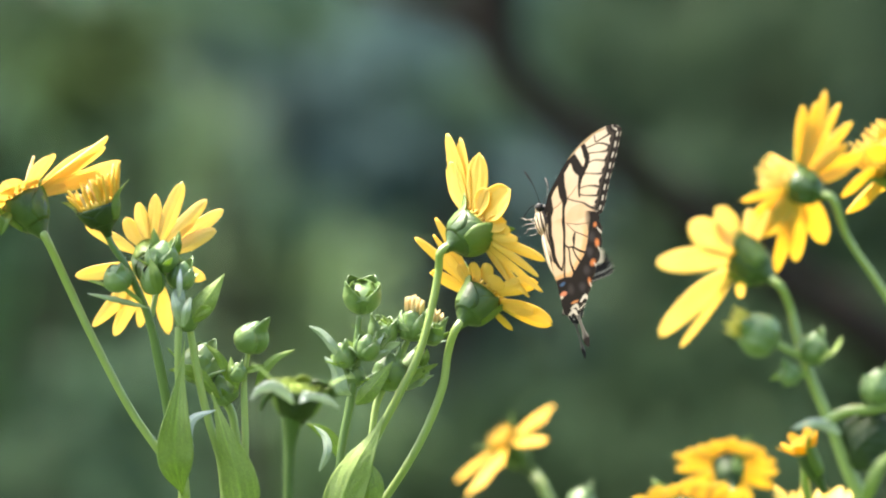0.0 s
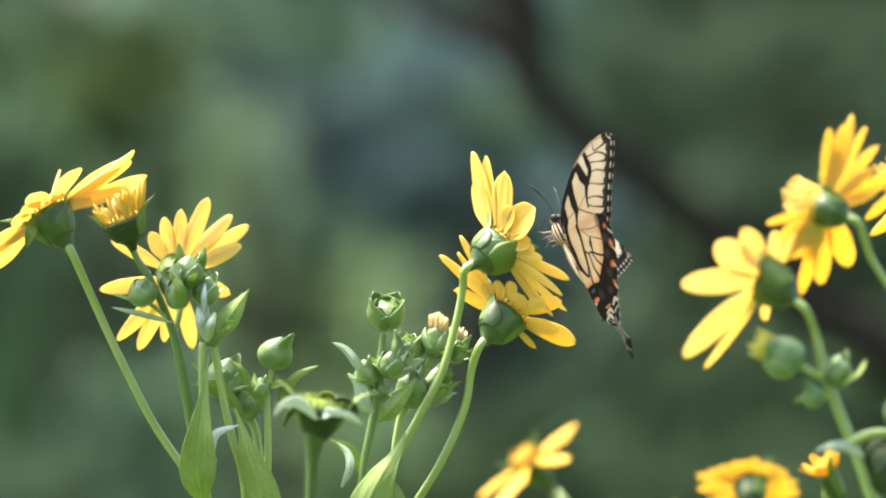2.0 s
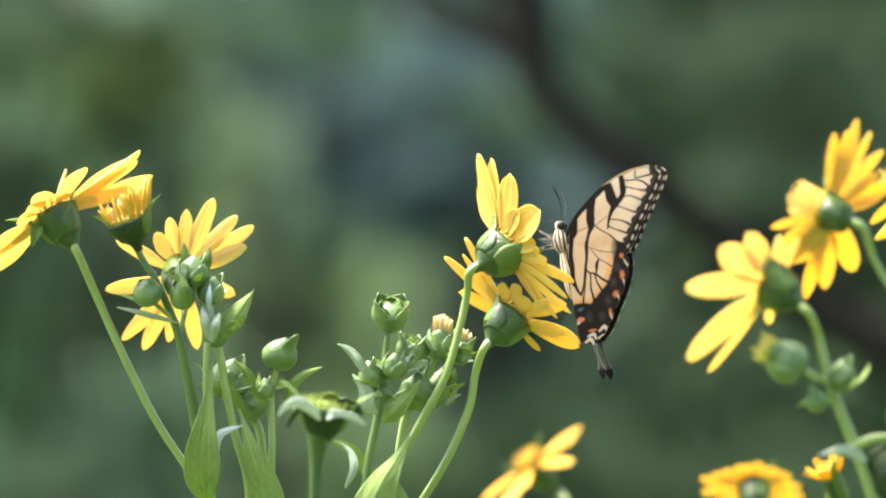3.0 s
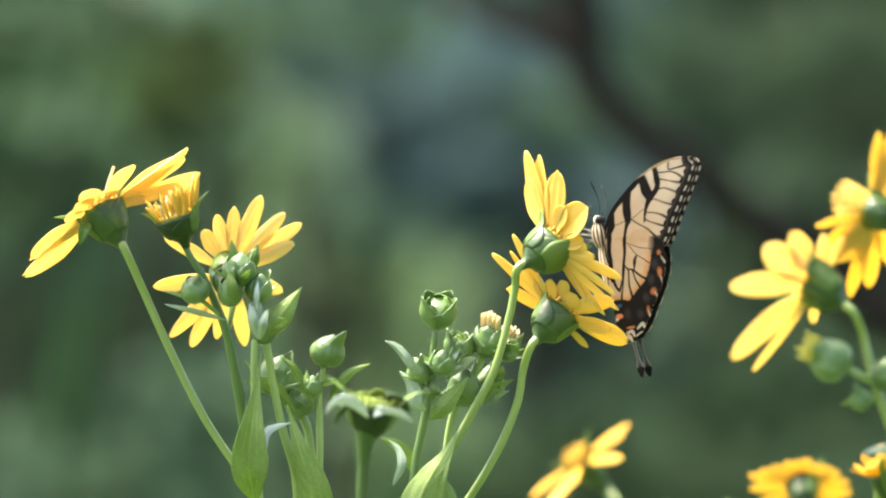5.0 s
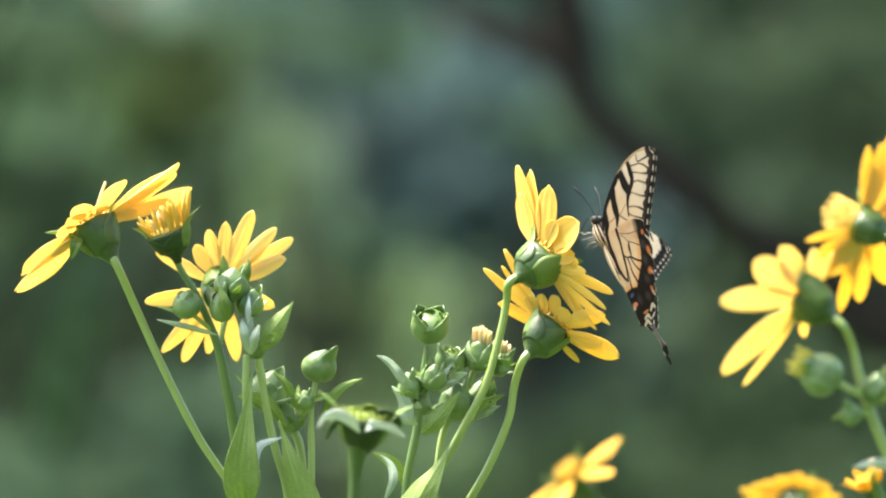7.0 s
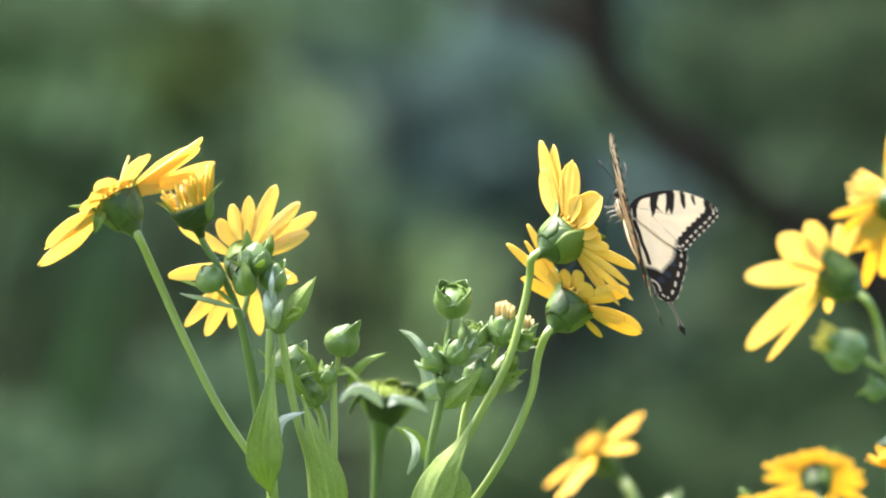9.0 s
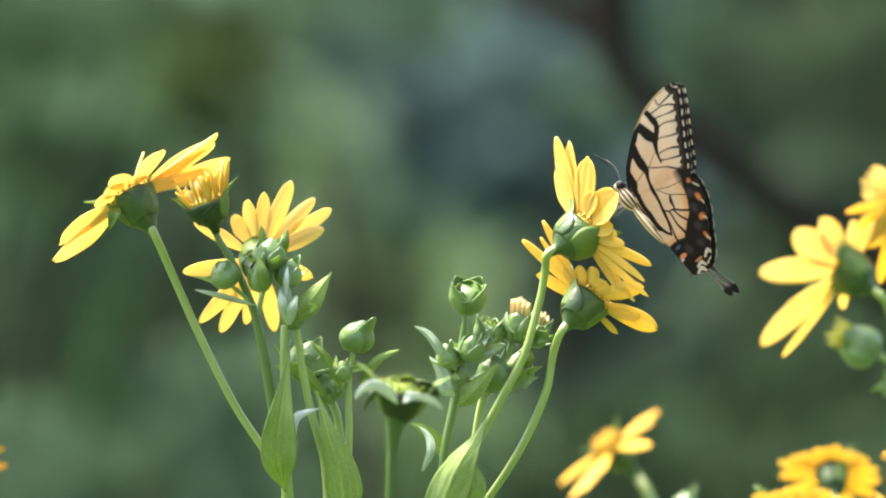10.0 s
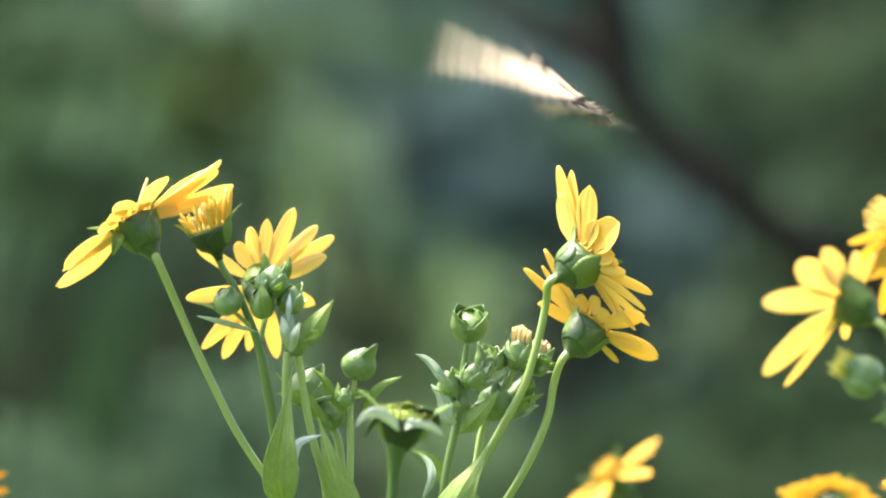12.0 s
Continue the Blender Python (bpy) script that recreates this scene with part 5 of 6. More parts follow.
def fore_below(u, v, rim, along):
    col = np.tile(PALE_C, (len(u), 1))
    col = blend(col, np.clip((26 - np.hypot(u, v)) / 10, 0, 1) * 0.9, CREAM_C)
    col = blend(col, near_line(u, v, [(-2.4, 10.3), (-3.0, 14.7), (-6.6, 18.6)], [1.2, 2.6, 2.2]) * 0.7, WARM_C)
    k = np.zeros_like(u)
    for pts, w in (([(3.2, 1.2), (7.7, 4.2), (12.0, 9.2), (14.9, 14.5), (16.7, 19.5)], [1.5, 1.9, 1.8, 1.5, 0.9]),
                   ([(6.6, 4.7), (3.2, 4.4), (0.7, 2.8), (-4.6, 1.8)], [1.7, 1.25, 0.95, 0.7]),
                   ([(13.4, 12.2), (9.4, 11.6), (5.6, 11.0), (3.1, 10.6)], [1.9, 1.65, 1.4, 1.1]),
                   ([(3.1, 10.6), (0.5, 9.2), (-4.5, 7.8)], [1.0, 0.6, 0.5]),
                   ([(16.1, 18.9), (12.4, 19.7), (9.0, 20.4)], [1.6, 1.9, 1.5]),
                   ([(17.8, 24.2), (14.3, 24.5), (12.1, 24.0), (9.0, 21.1)], [1.0, 1.15, 0.9, 0.9]),
                   ([(9.0, 20.4), (6.3, 18.4), (1.5, 16.9)], [1.2, 0.7, 0.3])):
        k = np.maximum(k, near_line(u, v, pts, w))
    for pts in ([(18.7, 29.7), (16.3, 29.9), (16.5, 35.4)], [(16.5, 25.4), (15.6, 29.9), (12.0, 34.0)], [(14.1, 25.4), (10.9, 32.9)], [(11.2, 23.1), (10.6, 26.3), (7.9, 31.1)], [(8.2, 21.2), (7.0, 23.6), (4.0, 28.7)], [(4.4, 18.0), (3.5, 21.3), (-0.1, 25.8)], [(3.6, 12.1), (-0.4, 16.5), (-5.7, 20.8)], [(2.2, 17.3), (0.4, 19.2), (-1.8, 23.7)]):
        k = np.maximum(k, near_line(u, v, pts, [0.26, 0.22, 0.45]) * 0.95)
    # dark margin, scalloped on its inner side, with one row of pale dashes
    fore = np.clip((np.hypot(u, v) - 20) / 2, 0, 1)
    wave = np.sin(along * 1.66)
    k = np.maximum(k, np.clip((4.3 - 0.35 * wave - rim) / 0.35, 0, 1) * fore)
    col = blend(col, near_line(u, v, [(3.3, 4.0), (3.9, 11.8), (5.8, 17.8)], [0.28, 0.24, 0.2]) * 0.7, (0.22, 0.14, 0.08))
    col = blend(col, k, BLACK_C)
    dash = np.clip((wave + 0.25) / 0.5, 0, 1) * np.clip((1.95 - rim) / 0.3, 0, 1) * np.clip((rim - 1.05) / 0.3, 0, 1) * fore
    col = blend(col, dash * 0.85, WHITE_C)
    fringe = np.clip((wave - 0.2) / 0.4, 0, 1) * np.clip((0.40 - rim) / 0.2, 0, 1) * fore
    col = blend(col, fringe * 0.5, WHITE_C)
    dust = np.clip(1 - np.abs(rim - 3.3) / 0.7, 0, 1) * fore
    col = blend(col, dust * 0.10, (0.45, 0.36, 0.28))
    tan = near_line(u, v, [(16.5, 17.0), (18.7, 22.9), (19.7, 30.4), (19.2, 34.6)], [0.15, 0.6, 0.5, 0.2])
    return blend(col, tan, (0.42, 0.31, 0.19))


def fore_above(u, v, rim, along):
    col = np.tile(np.array((0.86, 0.79, 0.65)), (len(u), 1))
    k = np.zeros_like(u)
    k = np.maximum(k, near_line(u, v, [(3.1, 1.6), (9.0, 5.8), (13.0, 11.1), (18.1, 20.3)], [1.2, 1.4, 1.2, 0.9]))
    k = np.maximum(k, near_line(u, v, [(7.6, 4.6), (1.0, 3.3), (-7.1, 3.4)], [1.4, 0.9, 0.8]))
    k = np.maximum(k, near_line(u, v, [(13.7, 12.5), (8.3, 12.0), (2.2, 10.9)], [2.0, 1.5, 0.2]))
    k = np.maximum(k, near_line(u, v, [(16.9, 19.5), (11.9, 19.5), (7.5, 19.4)], [2.0, 1.7, 0.3]))
    k = np.maximum(k, near_line(u, v, [(18.3, 24.8), (14.5, 25.2), (12.1, 25.2)], [1.2, 1.0, 0.3]))
    k = np.maximum(k, near_line(u, v, [(18.8, 29.3), (15.8, 30.0)], [0.9, 0.4]))
    for a, b in (((2.7, 10.6), (-6.8, 24.9)), ((3.6, 2.7), (6.3, 18.2))):
        k = np.maximum(k, near_line(u, v, [a, b], [0.08, 0.12]) * 0.7)
    fore = np.clip((np.hypot(u, v) - 20) / 2, 0, 1)
    k = np.maximum(k, np.clip((5.2 - 0.3 * np.sin(along * 1.72) - rim) / 0.4, 0, 1) * fore)
    k = np.maximum(k, near_line(u, v, [(10.6, 12.4), (7.4, 13.6), (6.2, 15.2)], [0.7, 0.5, 0.1]))
    k = np.maximum(k, near_line(u, v, [(11.2, 18.6), (8.0, 17.4), (6.2, 17.0)], [0.8, 0.4, 0.1]))
    col = blend(col, k, BLACK_C)
    beads = np.clip((np.sin(along * 1.72) + 0.1) / 0.4, 0, 1)
    col = blend(col, beads * np.clip((2.5 - rim) / 0.25, 0, 1) * np.clip((rim - 1.5) / 0.25, 0, 1) * fore, WHITE_C)
    col = blend(col, beads * np.clip((0.75 - rim) / 0.2, 0, 1) * fore * 0.9, WHITE_C)
    return col


def hind_below(u, v, rim, along):
    col = np.tile(CREAM_C, (len(u), 1))
    col = blend(col, spot(u, v, (-2.3, 13.9), 3.0, 9.0, 10) * 0.7, WARM_C)
    r = np.hypot(u, v)
    k = np.zeros_like(u)
    for pts, w in (([(1.4, 3.1), (-2.7, 2.3), (-7.6, 1.8), (-16.1, 1.6), (-19.4, 3.1)], [1.0, 0.9, 0.7, 0.55, 0.4]),
                   ([(1.7, 9.8), (-3.5, 8.1), (-11.9, 6.1), (-19.4, 3.1)], [0.7, 0.62, 0.5, 0.38]),
                   ([(-3.7, 8.6), (-6.9, 14.4), (-8.6, 18.3)], [0.12, 0.12, 0.1]),
                   ([(-9.0, 11.6), (-10.9, 10.4), (-13.1, 9.7)], [0.3, 0.6, 0.3]),
                   ([(-4.5, 9.2), (-8.7, 11.9), (-12.6, 15.9)], [0.12, 0.16, 0.2]),
                   ([(-10.9, 6.6), (-12.6, 7.5), (-13.3, 9.2), (-17.9, 13.6)], [0.28, 0.32, 0.32, 0.38]), ([(-13.2, 8.9), (-17.5, 9.9), (-21.9, 11.0)], [0.26, 0.32, 0.45]), ([(-12.6, 7.5), (-17.5, 7.1), (-23.0, 7.0)], [0.26, 0.32, 0.45]), ([(-11.9, 5.9), (-17.5, 4.7), (-23.0, 3.0)], [0.2, 0.26, 0.36]),
                   ([(-0.8, -0.0), (-5.9, -0.4), (-14.4, 0.1)], [0.35, 0.4, 0.3]), ([(-2.2, 0.7), (-8.3, 0.8), (-15.5, 0.9)], [0.3, 0.35, 0.3])):
        k = np.maximum(k, near_line(u, v, pts, w))
    # wide dark margin, widest towards the tail
    wide = np.interp(-u, [0, 8, 18, 24, 30], [4.2, 6.0, 7.4, 10.5, 12.0])
    edge = np.clip((wide - rim) / 0.9, 0, 1) * np.clip((r - 17) / 3, 0, 1)
    col = blend(col, np.clip(edge * 1.0, 0, 1), BLACK_C)
    inner = np.clip((wide + 2.2 - rim) / 1.4, 0, 1) * (1 - edge) * np.clip((-u - 6) / 5, 0, 1)
    col = blend(col, inner * 0.6, np.array((0.72, 0.36, 0.12)))
    col = blend(col, k, BLACK_C)
    for c in ((-13.5, 17.6), (-18.3, 15.1), (-23.9, 12.3), (-28.8, 8.8), (-27.4, 4.4)):
        col = blend(col, glow(u, v, c, 2.5, 1.8) * 0.75, GREY_C)
    for c, a, b in (((-9.9, 19.9), 1.1, 0.9), ((-16.5, 18.7), 1.7, 1.0), ((-22.4, 15.4), 1.3, 1.3), ((-28.2, 12.0), 1.5, 0.7)):
        col = blend(col, glow(u, v, c, a * 1.2, b * 1.2) * 0.95, ORANGE_C)
    for c in ((-13.2, 21.1), (-19.7, 19.3), (-24.7, 16.3), (-30.4, 12.5)):
        col = blend(col, spot(u, v, c, 2.2, 0.35, -15) * 0.85, WHITE_C)
    col = blend(col, glow(u, v, (-24.1, 1.6), 0.8, 1.5), BLUE_C)
    col = blend(col, spot(u, v, (-27.7, 1.3), 0.9, 1.4), np.array((0.78, 0.30, 0.18)))
    col = blend(col, spot(u, v, (-28.7, 0.2), 0.5, 0.8), WHITE_C)
    col = blend(col, spot(u, v, (-32.4, 4.5), 0.5, 1.6), np.array((0.6, 0.25, 0.1)))
    for pts in ([(-33.2, 7.0), (-32.5, 9.2), (-34.3, 9.9)], [(-35.6, 6.3), (-35.4, 8.3), (-36.8, 8.7)], [(-34.3, 2.7), (-33.9, 4.8), (-35.7, 5.4)], [(-35.7, 1.4), (-35.5, 3.5), (-37.3, 4.1)]):
        col = blend(col, near_line(u, v, pts, [0.35, 0.7, 0.35]), WHITE_C)
    return col


def hind_above(u, v, rim, along):
    col = np.tile(np.array((0.86, 0.80, 0.67)), (len(u), 1))
    r = np.hypot(u, v)
    wide = np.interp(-u, [0, 8, 18, 24, 30], [4.6, 5.6, 7.2, 10.0, 12.0])
    edge = np.clip((wide - rim) / 2.2, 0, 1) ** 0.8 * np.clip((r - 15) / 3, 0, 1)
    k = np.maximum(edge, near_line(u, v, [(-3.8, 2.4), (-10.7, 2.2), (-20.7, 2.1)], [1.0, 0.9, 0.9]))
    col = blend(col, k, BLACK_C)
    moon = np.clip((np.sin(along * 2 * math.pi / 5.2) + 0.15) / 0.5, 0, 1) * np.clip((r - 19) / 2, 0, 1)
    col = blend(col, moon * np.clip((3.3 - rim) / 0.3, 0, 1) * np.clip((rim - 2.1) / 0.3, 0, 1) * 0.9, WHITE_C)
    col = blend(col, np.clip((0.55 - rim) / 0.2, 0, 1) * np.clip((r - 19) / 2, 0, 1) * 0.7, WHITE_C)
    for c in ((-19.9, 12.4), (-24.7, 8.5), (-27.4, 4.4)):
        col = blend(col, spot(u, v, c, 1.4, 1.6) * 0.15, BLUE_C)
    return col


def wing(name, outline, below, above, side, parent, out, edge_from, edge_to, tail=False, label=""):
    """A wing as a thin two-faced shell, fanned out from its root; side: 1 left, -1 right."""
    p = spline(np.array([(*q, 0) for q in outline]), 400)[:, :2]
    ang = np.arctan2(p[:, 0], p[:, 1])
    rad = np.hypot(p[:, 0], p[:, 1])
    order = np.argsort(ang)
    na, nr = 190, 120
    a = np.linspace(ang.min(), ang.max(), na)
    rr = np.interp(a, ang[order], rad[order])
    if tail:
        run = np.concatenate([[0], np.cumsum(np.hypot(np.diff(np.sin(a) * rr), np.diff(np.cos(a) * rr)))])
        deep = np.clip((rr - 17) / 4, 0, 1)
        rr = rr - 0.65 * deep * np.abs(np.cos(run * math.pi / 5.2)) ** 3
    s = np.linspace(0, 1, nr) ** 0.8
    U = (np.sin(a)[:, None] * rr[:, None] * s).ravel()
    V = (np.cos(a)[:, None] * rr[:, None] * s).ravel()
    rim = np.full(len(U), 99.0)
    far = p[int(400 * edge_from):int(400 * edge_to)]
    along = np.zeros(len(U))
    reach = np.concatenate([[0], np.cumsum(np.hypot(*np.diff(far, axis=0).T))])
    for q, step in zip(far, reach):
        d = np.hypot(U - q[0], V - q[1])
        along = np.where(d < rim, step, along)
        rim = np.minimum(rim, d)
    camber = 0.3 * np.sin(np.clip(np.hypot(U, V) / 44, 0, 1) * math.pi) + 0.05 * np.sin(np.arctan2(U, V) * 24) * np.hypot(U, V) / 44
    verts, faces, cols = [], [], []
    for k, (shift, fn) in enumerate(((out + 0.06, below), (out - 0.06, above))):
        verts.append(np.stack([U, side * (shift + camber), V], 1))
        cols.append(fn(U + 0.16 * np.sin(V * 0.9 + U * 0.5), V + 0.16 * np.sin(U * 0.8 - V * 0.4), rim + 0.08 * np.sin(along * 2.3), along))
        g = grid_faces(na, nr, False, k * na * nr)
        faces += g if (k == 0) == (side > 0) else [tuple(reversed(q)) for q in g]
    n = na * nr
    edge = [i * nr + nr - 1 for i in range(na)]
    for i, j in zip(edge, edge[1:]):
        faces.append((i, j, j + n, i + n))
    if tail:
        # the slender tail with its dark club, and the short second one
        for pts, w in (([(-36.5, 4.2), (-41.9, 4.7), (-46.0, 5.0), (-50.1, 5.1)], [1.0, 0.5, 0.45, 0.6, 1.3, 1.2, 0.4]), ([(-33.2, -0.2), (-34.8, -1.5)], [0.9, 0.6, 0.2])):
            c = spline(np.array([(*q, 0) for q in pts]), 24)[:, :2]
            t = np.gradient(c, axis=0)
            t /= np.linalg.norm(t, axis=1, keepdims=True)
            b = np.stack([-t[:, 1], t[:, 0]], 1)
            wd = np.interp(np.linspace(0, 1, 24), np.linspace(0, 1, len(w)), w)
            k0 = sum(len(v) for v in verts)
            for shift in (out + 0.08, out - 0.08):
                for x in (-1, -0.5, 0, 0.5, 1):
                    q = c + b * (wd * x)[:, None]
                    verts.append(np.stack([q[:, 0], np.full(24, side * (shift + 0.05)), q[:, 1]], 1))
                    s24 = np.linspace(0, 1, 24)
                    dark = np.clip((s24 - 0.68) / 0.06, 0, 1) if abs(x) > 0.4 else np.clip((s24 - 0.6) / 0.1, 0, 1)
                    cc = np.tile(np.array((0.34, 0.33, 0.32)), (24, 1)) if abs(x) > 0.8 else np.tile(np.array((0.12, 0.115, 0.11)), (24, 1))
                    cols.append(cc + (BLACK_C - cc) * dark[:, None])
            for sh in range(2):
                faces += grid_faces(5, 24, False, k0 + sh * 120)
    col = np.concatenate(cols)
    col = np.concatenate([col, np.ones((len(col), 1))], 1)
    return finish(name, np.concatenate(verts) * MM, faces, WING, parent, label, None, col)


def ball(c, r, nu=14, nv=18):
    v = []
    for i in range(nu + 1):
        t = math.pi * i / nu
        for j in range(nv):
            a = 2 * math.pi * j / nv
            v.append((c[0] + r[0] * math.cos(t), c[1] + r[1] * math.sin(t) * math.cos(a), c[2] + r[2] * math.sin(t) * math.sin(a)))
    return np.array(v), grid_faces(nu + 1, nv, True)


def butterfly():
    ob = new("butterfly")
    tagged(ob, "pale yellow swallowtail butterfly with black tiger stripes on a flower", "butterfly")

    def striped(name, pieces, lines, label=""):
        v, f = merged(pieces)
        ang = np.degrees(np.arctan2(v[:, 2] - np.interp(v[:, 0], [-20, 0, 8], [-1.0, -0.6, -0.4]), np.abs(v[:, 1])))
        col = np.tile(np.array((0.64, 0.54, 0.40)), (len(v), 1))
        for a, w in lines:
            col = blend(col, np.clip((w - np.abs(ang - a)) / 5 + 0.5, 0, 1), BLACK_C)
        col = np.concatenate([col, np.ones((len(col), 1))], 1)
        return finish(name, v * MM, f, BODY, ob, label, None, col)

    striped("thorax", [ball((1.6, 0, -0.6), (5.0, 2.3, 3.0), 40, 48)], [(75, 28), (30, 12), (-8, 9), (-42, 11)], "cream thorax with black stripes")
    striped("head", [ball((6.9, 0, -0.4), (1.9, 1.5, 1.7), 24, 32)], [(70, 25), (5, 10)])
    ab = [ball((-10.0, 0, -0.9), (9.5, 1.7, 1.9), 50, 40)]
    striped("abdomen", ab, [(75, 28), (15, 7), (-30, 7)], "cream abdomen with a black back and side lines")
    for s in (-1, 1):
        v, f = ball((6.9, s * 1.25, 0.4), (1.5, 1.1, 1.5))
        finish("eye", v * MM, f, BLACK, ob)
        v, f = tube(np.array([(8.0, s * 0.6, 0.6), (11.5, s * 2.6, 2.0), (15.5, s * 4.4, 2.2), (19.5, s * 5.4, 1.4)]) * MM, [0.13 * MM, 0.11 * MM, 0.11 * MM, 0.16 * MM, 0.36 * MM, 0.26 * MM], 6, 24)
        finish("antenna", v, f, BLACK, ob)
        for x, reach in ((4.0, 3.6), (2.2, 2.0), (0.2, 0.5)):
            v, f = tube(np.array([(x, s * 1.2, -2.6), (x + 0.8, s * 2.4, -5.4), (x + reach * 0.7, s * 1.8, -6.8), (x + reach * 0.7 + 0.5, s * 1.6, -8.4)]) * MM, [0.22 * MM, 0.12 * MM, 0.08 * MM, 0.05 * MM], 6, 16)
            finish("leg", v, f, LEG, ob, "pale grey leg")
    v, f = tube(np.array([(8.4, 0, -1.2), (9.6, 0, -3.4), (8.6, 0, -6.0), (7.0, 0, -9.0)]) * MM, [0.2 * MM, 0.14 * MM, 0.1 * MM], 6, 16)
    finish("proboscis", v, f, BLACK, ob)
    wings = {}
    for s in (1, -1):
        wings["fore", s] = wing("forewing", FORE, fore_below, fore_above, s, ob, 0.15, 0.47, 0.95)
        wings["hind", s] = wing("hindwing", HIND, hind_below, hind_above, s, ob, 0.50, 0.08, 0.99, True)
    return ob, wings


swallowtail, wings = butterfly()


def hinge(s, opened, sweep):
    return pose(0, s * 0.7 * MM, 0) @ pose(0, 0, 0, -s * opened) @ pose(0, 0, 0, 0, -sweep, 0)


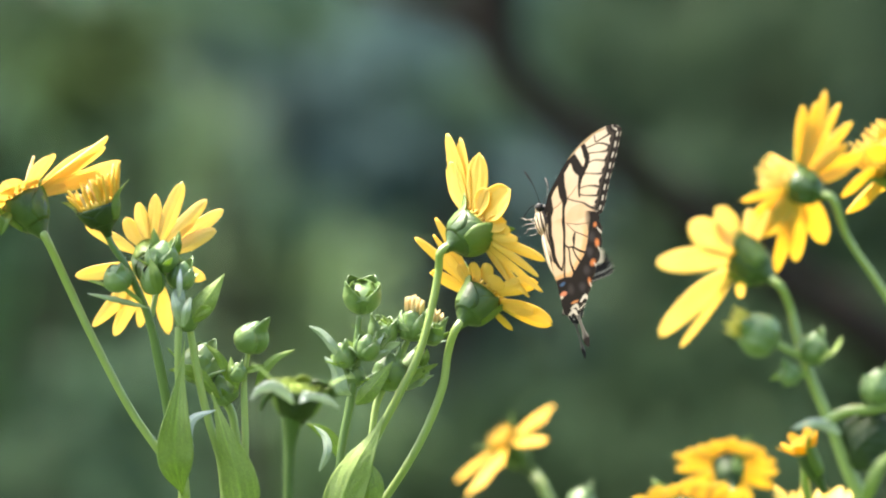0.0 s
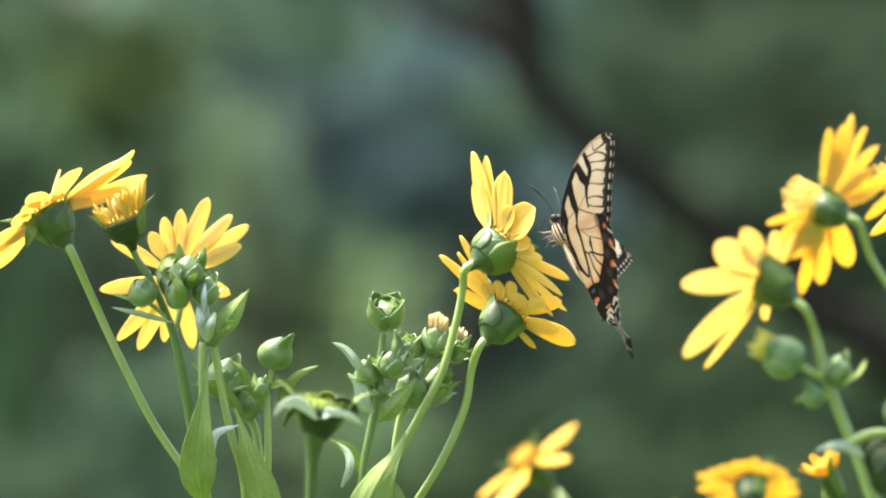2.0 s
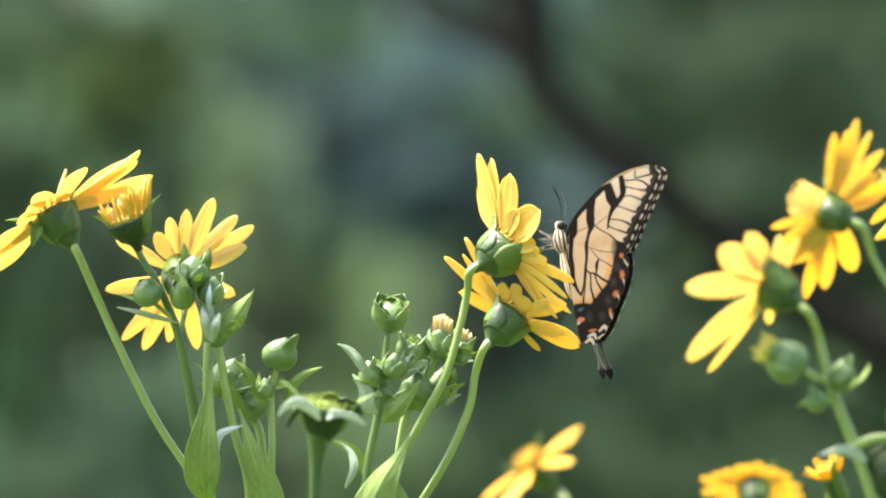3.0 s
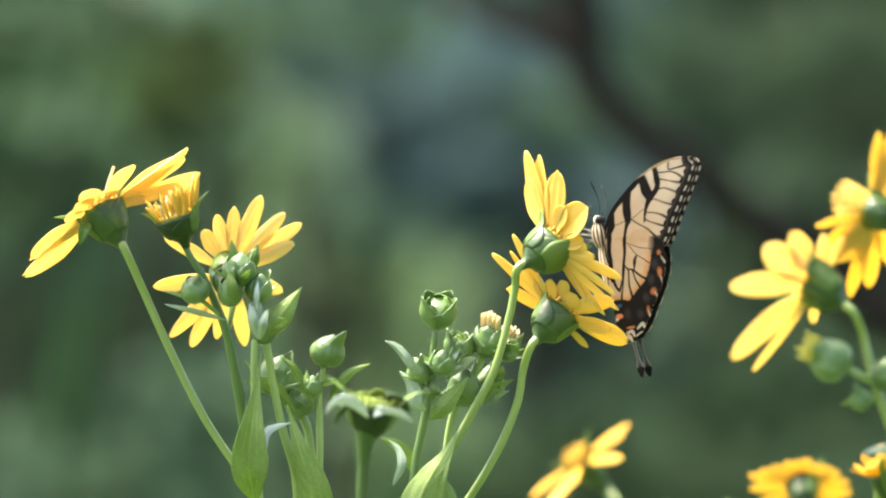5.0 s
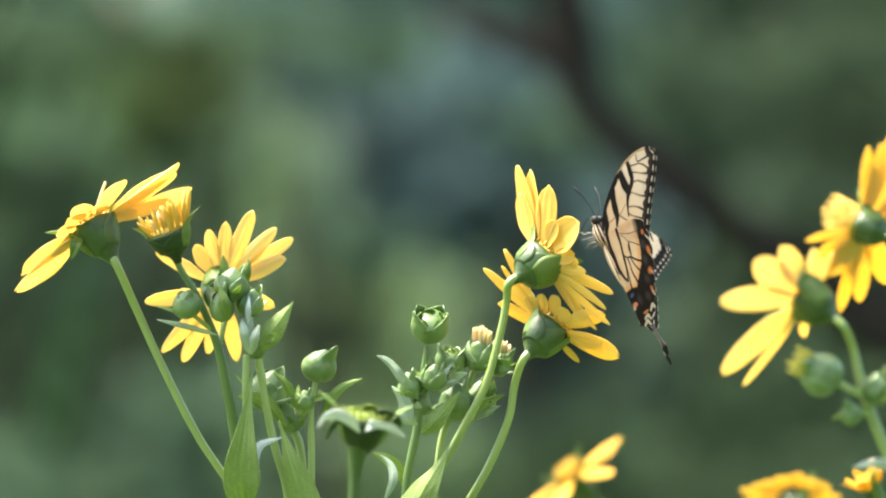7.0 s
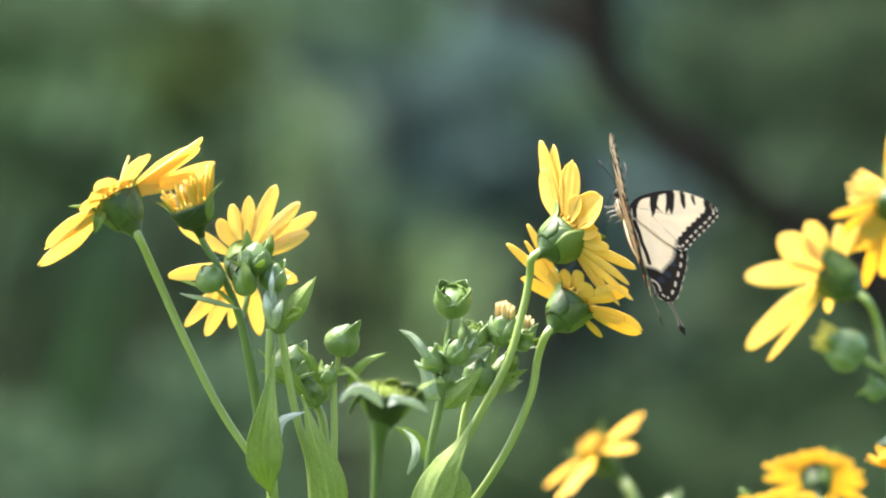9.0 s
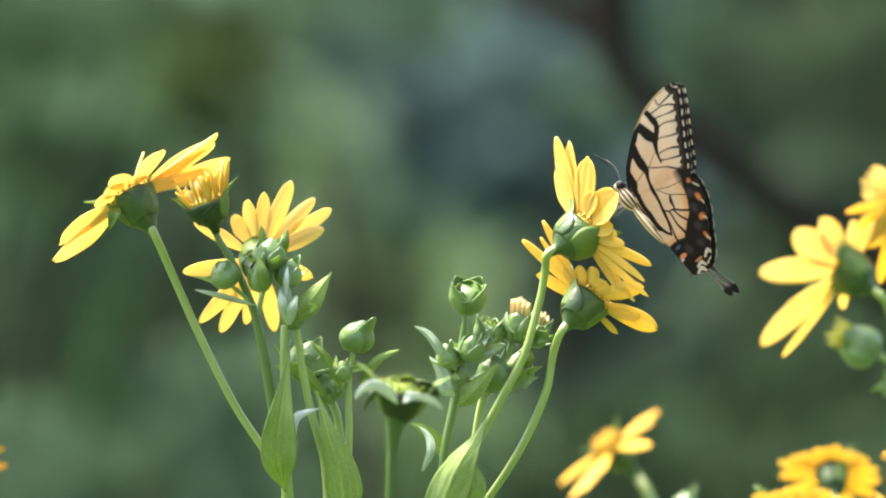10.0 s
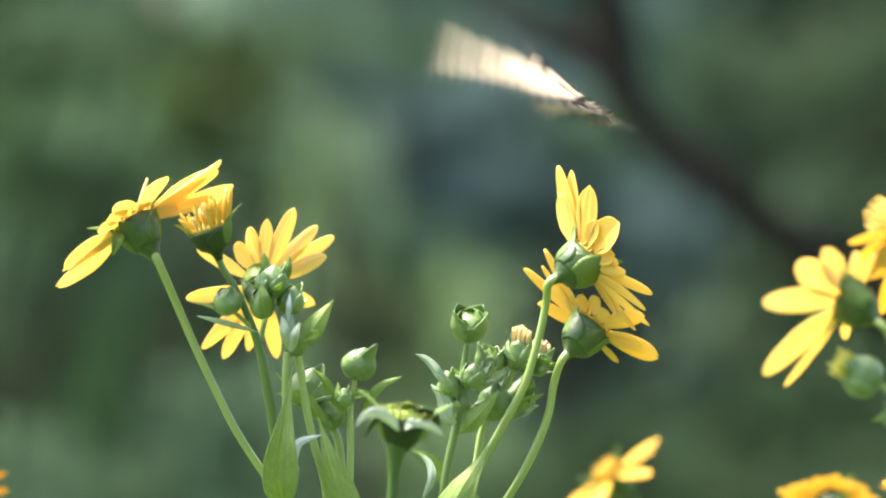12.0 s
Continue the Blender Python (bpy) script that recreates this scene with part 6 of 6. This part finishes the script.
def motions():
    # the nearer plant sways a little in the wind: seconds, millimetres aside and up
    walk(right, [(t, pose(0.155, 2.29, z * MM, 0, math.degrees(x * MM / 1.6), 0)) for t, x, z in (
        (0.0, -0.00, -0.00),
        (0.5, -0.59, -0.09),
        (1.0, 0.39, -0.23),
        (1.5, 0.44, 0.14),
        (2.0, 0.51, -0.37),
        (2.5, 0.72, -0.14),
        (3.0, 0.46, -0.52),
        (5.0, -0.49, -1.21),
        (5.5, -1.15, -0.80),
        (6.0, -1.47, -0.87),
        (6.5, -1.13, -0.87),
        (7.0, -0.77, -1.18),
        (9.0, -0.22, -1.14),
        (9.5, -0.72, -0.86),
        (10.0, -0.51, -0.88),
        (10.5, -1.09, -1.08),
        (11.0, -1.00, -0.66),
        (11.5, -0.39, -0.71),
        (12.0, 0.14, -1.05),
    )])
    walk(swallowtail, [
        (0.0, pose(0.0347, 2.4617, 1.6078, 24.1, -59.6, 115.9)),
        (0.2, pose(0.0358, 2.4618, 1.6079, 26.8, -63.2, 122.9)),
        (0.5, pose(0.0326, 2.4620, 1.6100, 28.8, -67.8, 140.8)),
        (0.7, pose(0.0324, 2.4620, 1.6106, 16.2, -64.1, 137.2)),
        (1.0, pose(0.0301, 2.4620, 1.6124, -17.1, -64.0, 167.3)),
        (1.2, pose(0.0336, 2.4620, 1.6091, 9.5, -61.5, 135.3)),
        (1.5, pose(0.0304, 2.4620, 1.6132, -23.8, -61.9, 166.0)),
        (1.8, pose(0.0340, 2.4619, 1.6084, 15.1, -60.7, 130.8)),
        (2.0, pose(0.0328, 2.4618, 1.6110, 0.5, -54.3, 136.4)),
        (2.3, pose(0.0349, 2.4619, 1.6076, 21.3, -57.1, 129.2)),
        (2.5, pose(0.0332, 2.4620, 1.6078, 37.0, -52.7, 123.7)),
        (2.8, pose(0.0335, 2.4620, 1.6067, 36.2, -58.5, 124.9)),
        (3.0, pose(0.0313, 2.4620, 1.6086, 39.8, -69.5, 123.4)),
        (3.2, pose(0.0322, 2.4620, 1.6076, 56.5, -55.7, 103.3)),
        (4.8, pose(0.0337, 2.4620, 1.6088, 38.9, -61.2, 111.3)),
        (5.0, pose(0.0282, 2.4620, 1.6093, 25.4, -73.3, 133.8)),
        (5.2, pose(0.0302, 2.4620, 1.6081, 43.9, -66.0, 109.9)),
        (5.5, pose(0.0292, 2.4620, 1.6115, -1.9, -67.0, 149.6)),
        (5.8, pose(0.0319, 2.4619, 1.6083, 42.3, -62.3, 106.8)),
        (6.0, pose(0.0316, 2.4619, 1.6125, 10.0, -59.8, 130.5)),
        (6.2, pose(0.0322, 2.4619, 1.6110, 2.2, -51.3, 134.2)),
        (6.3, pose(0.0325, 2.4619, 1.6114, 0.0, -52.6, 133.3)),
        (6.5, pose(0.0314, 2.4619, 1.6153, -13.0, -57.5, 143.7)),
        (6.7, pose(0.0333, 2.4619, 1.6138, 1.2, -58.1, 133.3)),
        (7.0, pose(0.0316, 2.4619, 1.6150, -1.4, -57.2, 138.4)),
        (7.2, pose(0.0342, 2.4619, 1.6161, -1.0, -54.7, 137.8)),
        (8.8, pose(0.0307, 2.4623, 1.6150, 9.5, -62.7, 126.5)),
        (9.0, pose(0.0307, 2.4620, 1.6157, 5.6, -55.0, 120.1)),
        (9.2, pose(0.0321, 2.4622, 1.6147, 10.0, -51.5, 127.5)),
        (9.3, pose(0.0315, 2.4621, 1.6167, 3.7, -52.4, 132.3)),
        (9.5, pose(0.0288, 2.4619, 1.6189, 2.9, -46.1, 133.6)),
        (9.7, pose(0.0307, 2.4619, 1.6182, -0.5, -41.4, 141.1)),
        (9.8, pose(0.0319, 2.4619, 1.6171, 8.7, -44.1, 138.8)),
        (10.0, pose(0.0279, 2.4620, 1.6179, 11.7, -44.7, 151.2)),
        (10.2, pose(0.0315, 2.4619, 1.6171, 15.5, -39.2, 137.3)),
        (10.5, pose(0.0255, 2.4620, 1.6197, 10.3, -31.7, 151.6)),
        (10.7, pose(0.0275, 2.4620, 1.6199, 14.5, -39.2, 160.3)),
        (10.9, pose(0.0242, 2.4620, 1.6223, 39.9, -44.4, 135.1)),
        (11.0, pose(0.0238, 2.4620, 1.6195, 41.0, -51.2, 144.0)),
        (11.1, pose(0.0233, 2.4620, 1.6208, 47.4, -51.9, 142.4)),
        (11.2, pose(0.0254, 2.4620, 1.6228, 33.2, -42.2, 118.3)),
        (11.3, pose(0.0271, 2.4620, 1.6232, 31.5, -39.0, 112.2)),
        (11.4, pose(0.0286, 2.4620, 1.6226, 27.3, -37.3, 119.7)),
        (11.5, pose(0.0253, 2.4620, 1.6251, 24.9, -46.3, 139.1)),
        (11.6, pose(0.0243, 2.4620, 1.6287, 18.1, -43.8, 152.2)),
        (11.7, pose(0.0461, 2.4700, 1.6542, 48.2, -64.1, 84.0)),
        (11.8, pose(0.0231, 2.4800, 1.6680, 5.4, -25.3, 148.2)),
        (11.9, pose(-0.0062, 2.4900, 1.6574, 21.9, 10.2, 163.3)),
        (12.0, pose(-0.0051, 2.5000, 1.6742, 5.8, -25.3, 135.1)),
    ])
    # seconds; opening of the left and right pair; sweep of the left and right forewing and of the right hindwing
    beat = [
        (0.0, -6, 100, -4, 26, 1),
        (0.2, 2, 61, -3, 16, -0),
        (0.5, 4, 1, 2, 1, -2),
        (0.7, 15, 1, 6, 1, -2),
        (1.0, 4, -0, 2, 2, -1),
        (1.2, 7, 94, 8, 24, 0),
        (1.5, 2, -0, 2, 1, -1),
        (1.8, 15, 95, 8, 20, -0),
        (2.0, 6, 103, 6, 24, 0),
        (2.3, 16, 84, 0, 28, 1),
        (2.5, 21, 81, -2, 22, 1),
        (2.8, 14, 32, -1, 9, -1),
        (3.0, 5, -0, 2, 0, -2),
        (3.2, 8, 0, 4, 0, -2),
        (4.8, 17, 0, 19, -2, -2),
        (5.0, 4, -0, -1, -2, -2),
        (5.2, 2, 0, 5, -1, -2),
        (5.5, 3, -0, 1, 0, -2),
        (5.8, 0, 62, 4, 16, -0),
        (6.0, 21, 103, 6, 27, 1),
        (6.2, 14, 99, 2, 31, 1),
        (6.3, 12, 97, 5, 25, 0),
        (6.5, 7, 101, 8, 25, 0),
        (6.7, 7, 105, 13, 23, 0),
        (7.0, 10, 102, 11, 22, 0),
        (7.2, 11, 101, 12, 25, 0),
        (8.8, 43, 87, 22, 16, -3),
        (9.0, 35, 94, 18, 15, -3),
        (9.2, 37, 87, 21, 16, 3),
        (9.3, 40, 90, 21, 20, 2),
        (9.5, 37, 89, 9, 22, 1),
        (9.7, 18, 96, -1, 20, 0),
        (9.8, 3, 2, -9, 7, -1),
        (10.0, 6, -0, -1, -3, -2),
        (10.2, 8, 0, -6, -3, -2),
        (10.5, 5, -0, -0, -2, -2),
        (10.7, 4, 0, -1, -1, -2),
        (10.9, 5, 0, 0, -0, -3),
        (11.0, 0, -0, -1, -0, -3),
        (11.1, 2, -0, -3, -3, -0),
        (11.2, 58, 49, 12, 17, -0),
        (11.3, 55, 54, 1, 20, -0),
        (11.4, 39, 63, -2, 32, -2),
        (11.5, 8, 50, -3, 11, -0),
        (11.6, 5, 0, -2, -3, -0),
        (11.7, 107, 106, 11, -0, -0),
        (11.8, 83, 83, -7, -0, -0),
        (11.9, 6, 6, 12, -0, -0),
        (12.0, 99, 117, -0, -0, -0),
    ]
    # in flight the wings beat fast about those openings
    air = [r for r in beat if r[0] > 11.65]
    for (t, a, b, c, d, e), way in zip(air, (1, -1, 1, -1)):
        for k in (-1, 1):
            if t + k / 30 <= 12.0:
                beat.append((t + k / 30, a + 34 * way * k, b + 18 * way * k, c, d, e))
    beat.sort()
    walk(wings["fore", 1], [(r[0], hinge(1, r[1], r[3])) for r in beat])
    walk(wings["hind", 1], [(r[0], hinge(1, r[1], 0)) for r in beat])
    walk(wings["fore", -1], [(r[0], hinge(-1, r[2], r[4])) for r in beat])
    walk(wings["hind", -1], [(r[0], hinge(-1, r[2], r[5])) for r in beat])


motions()
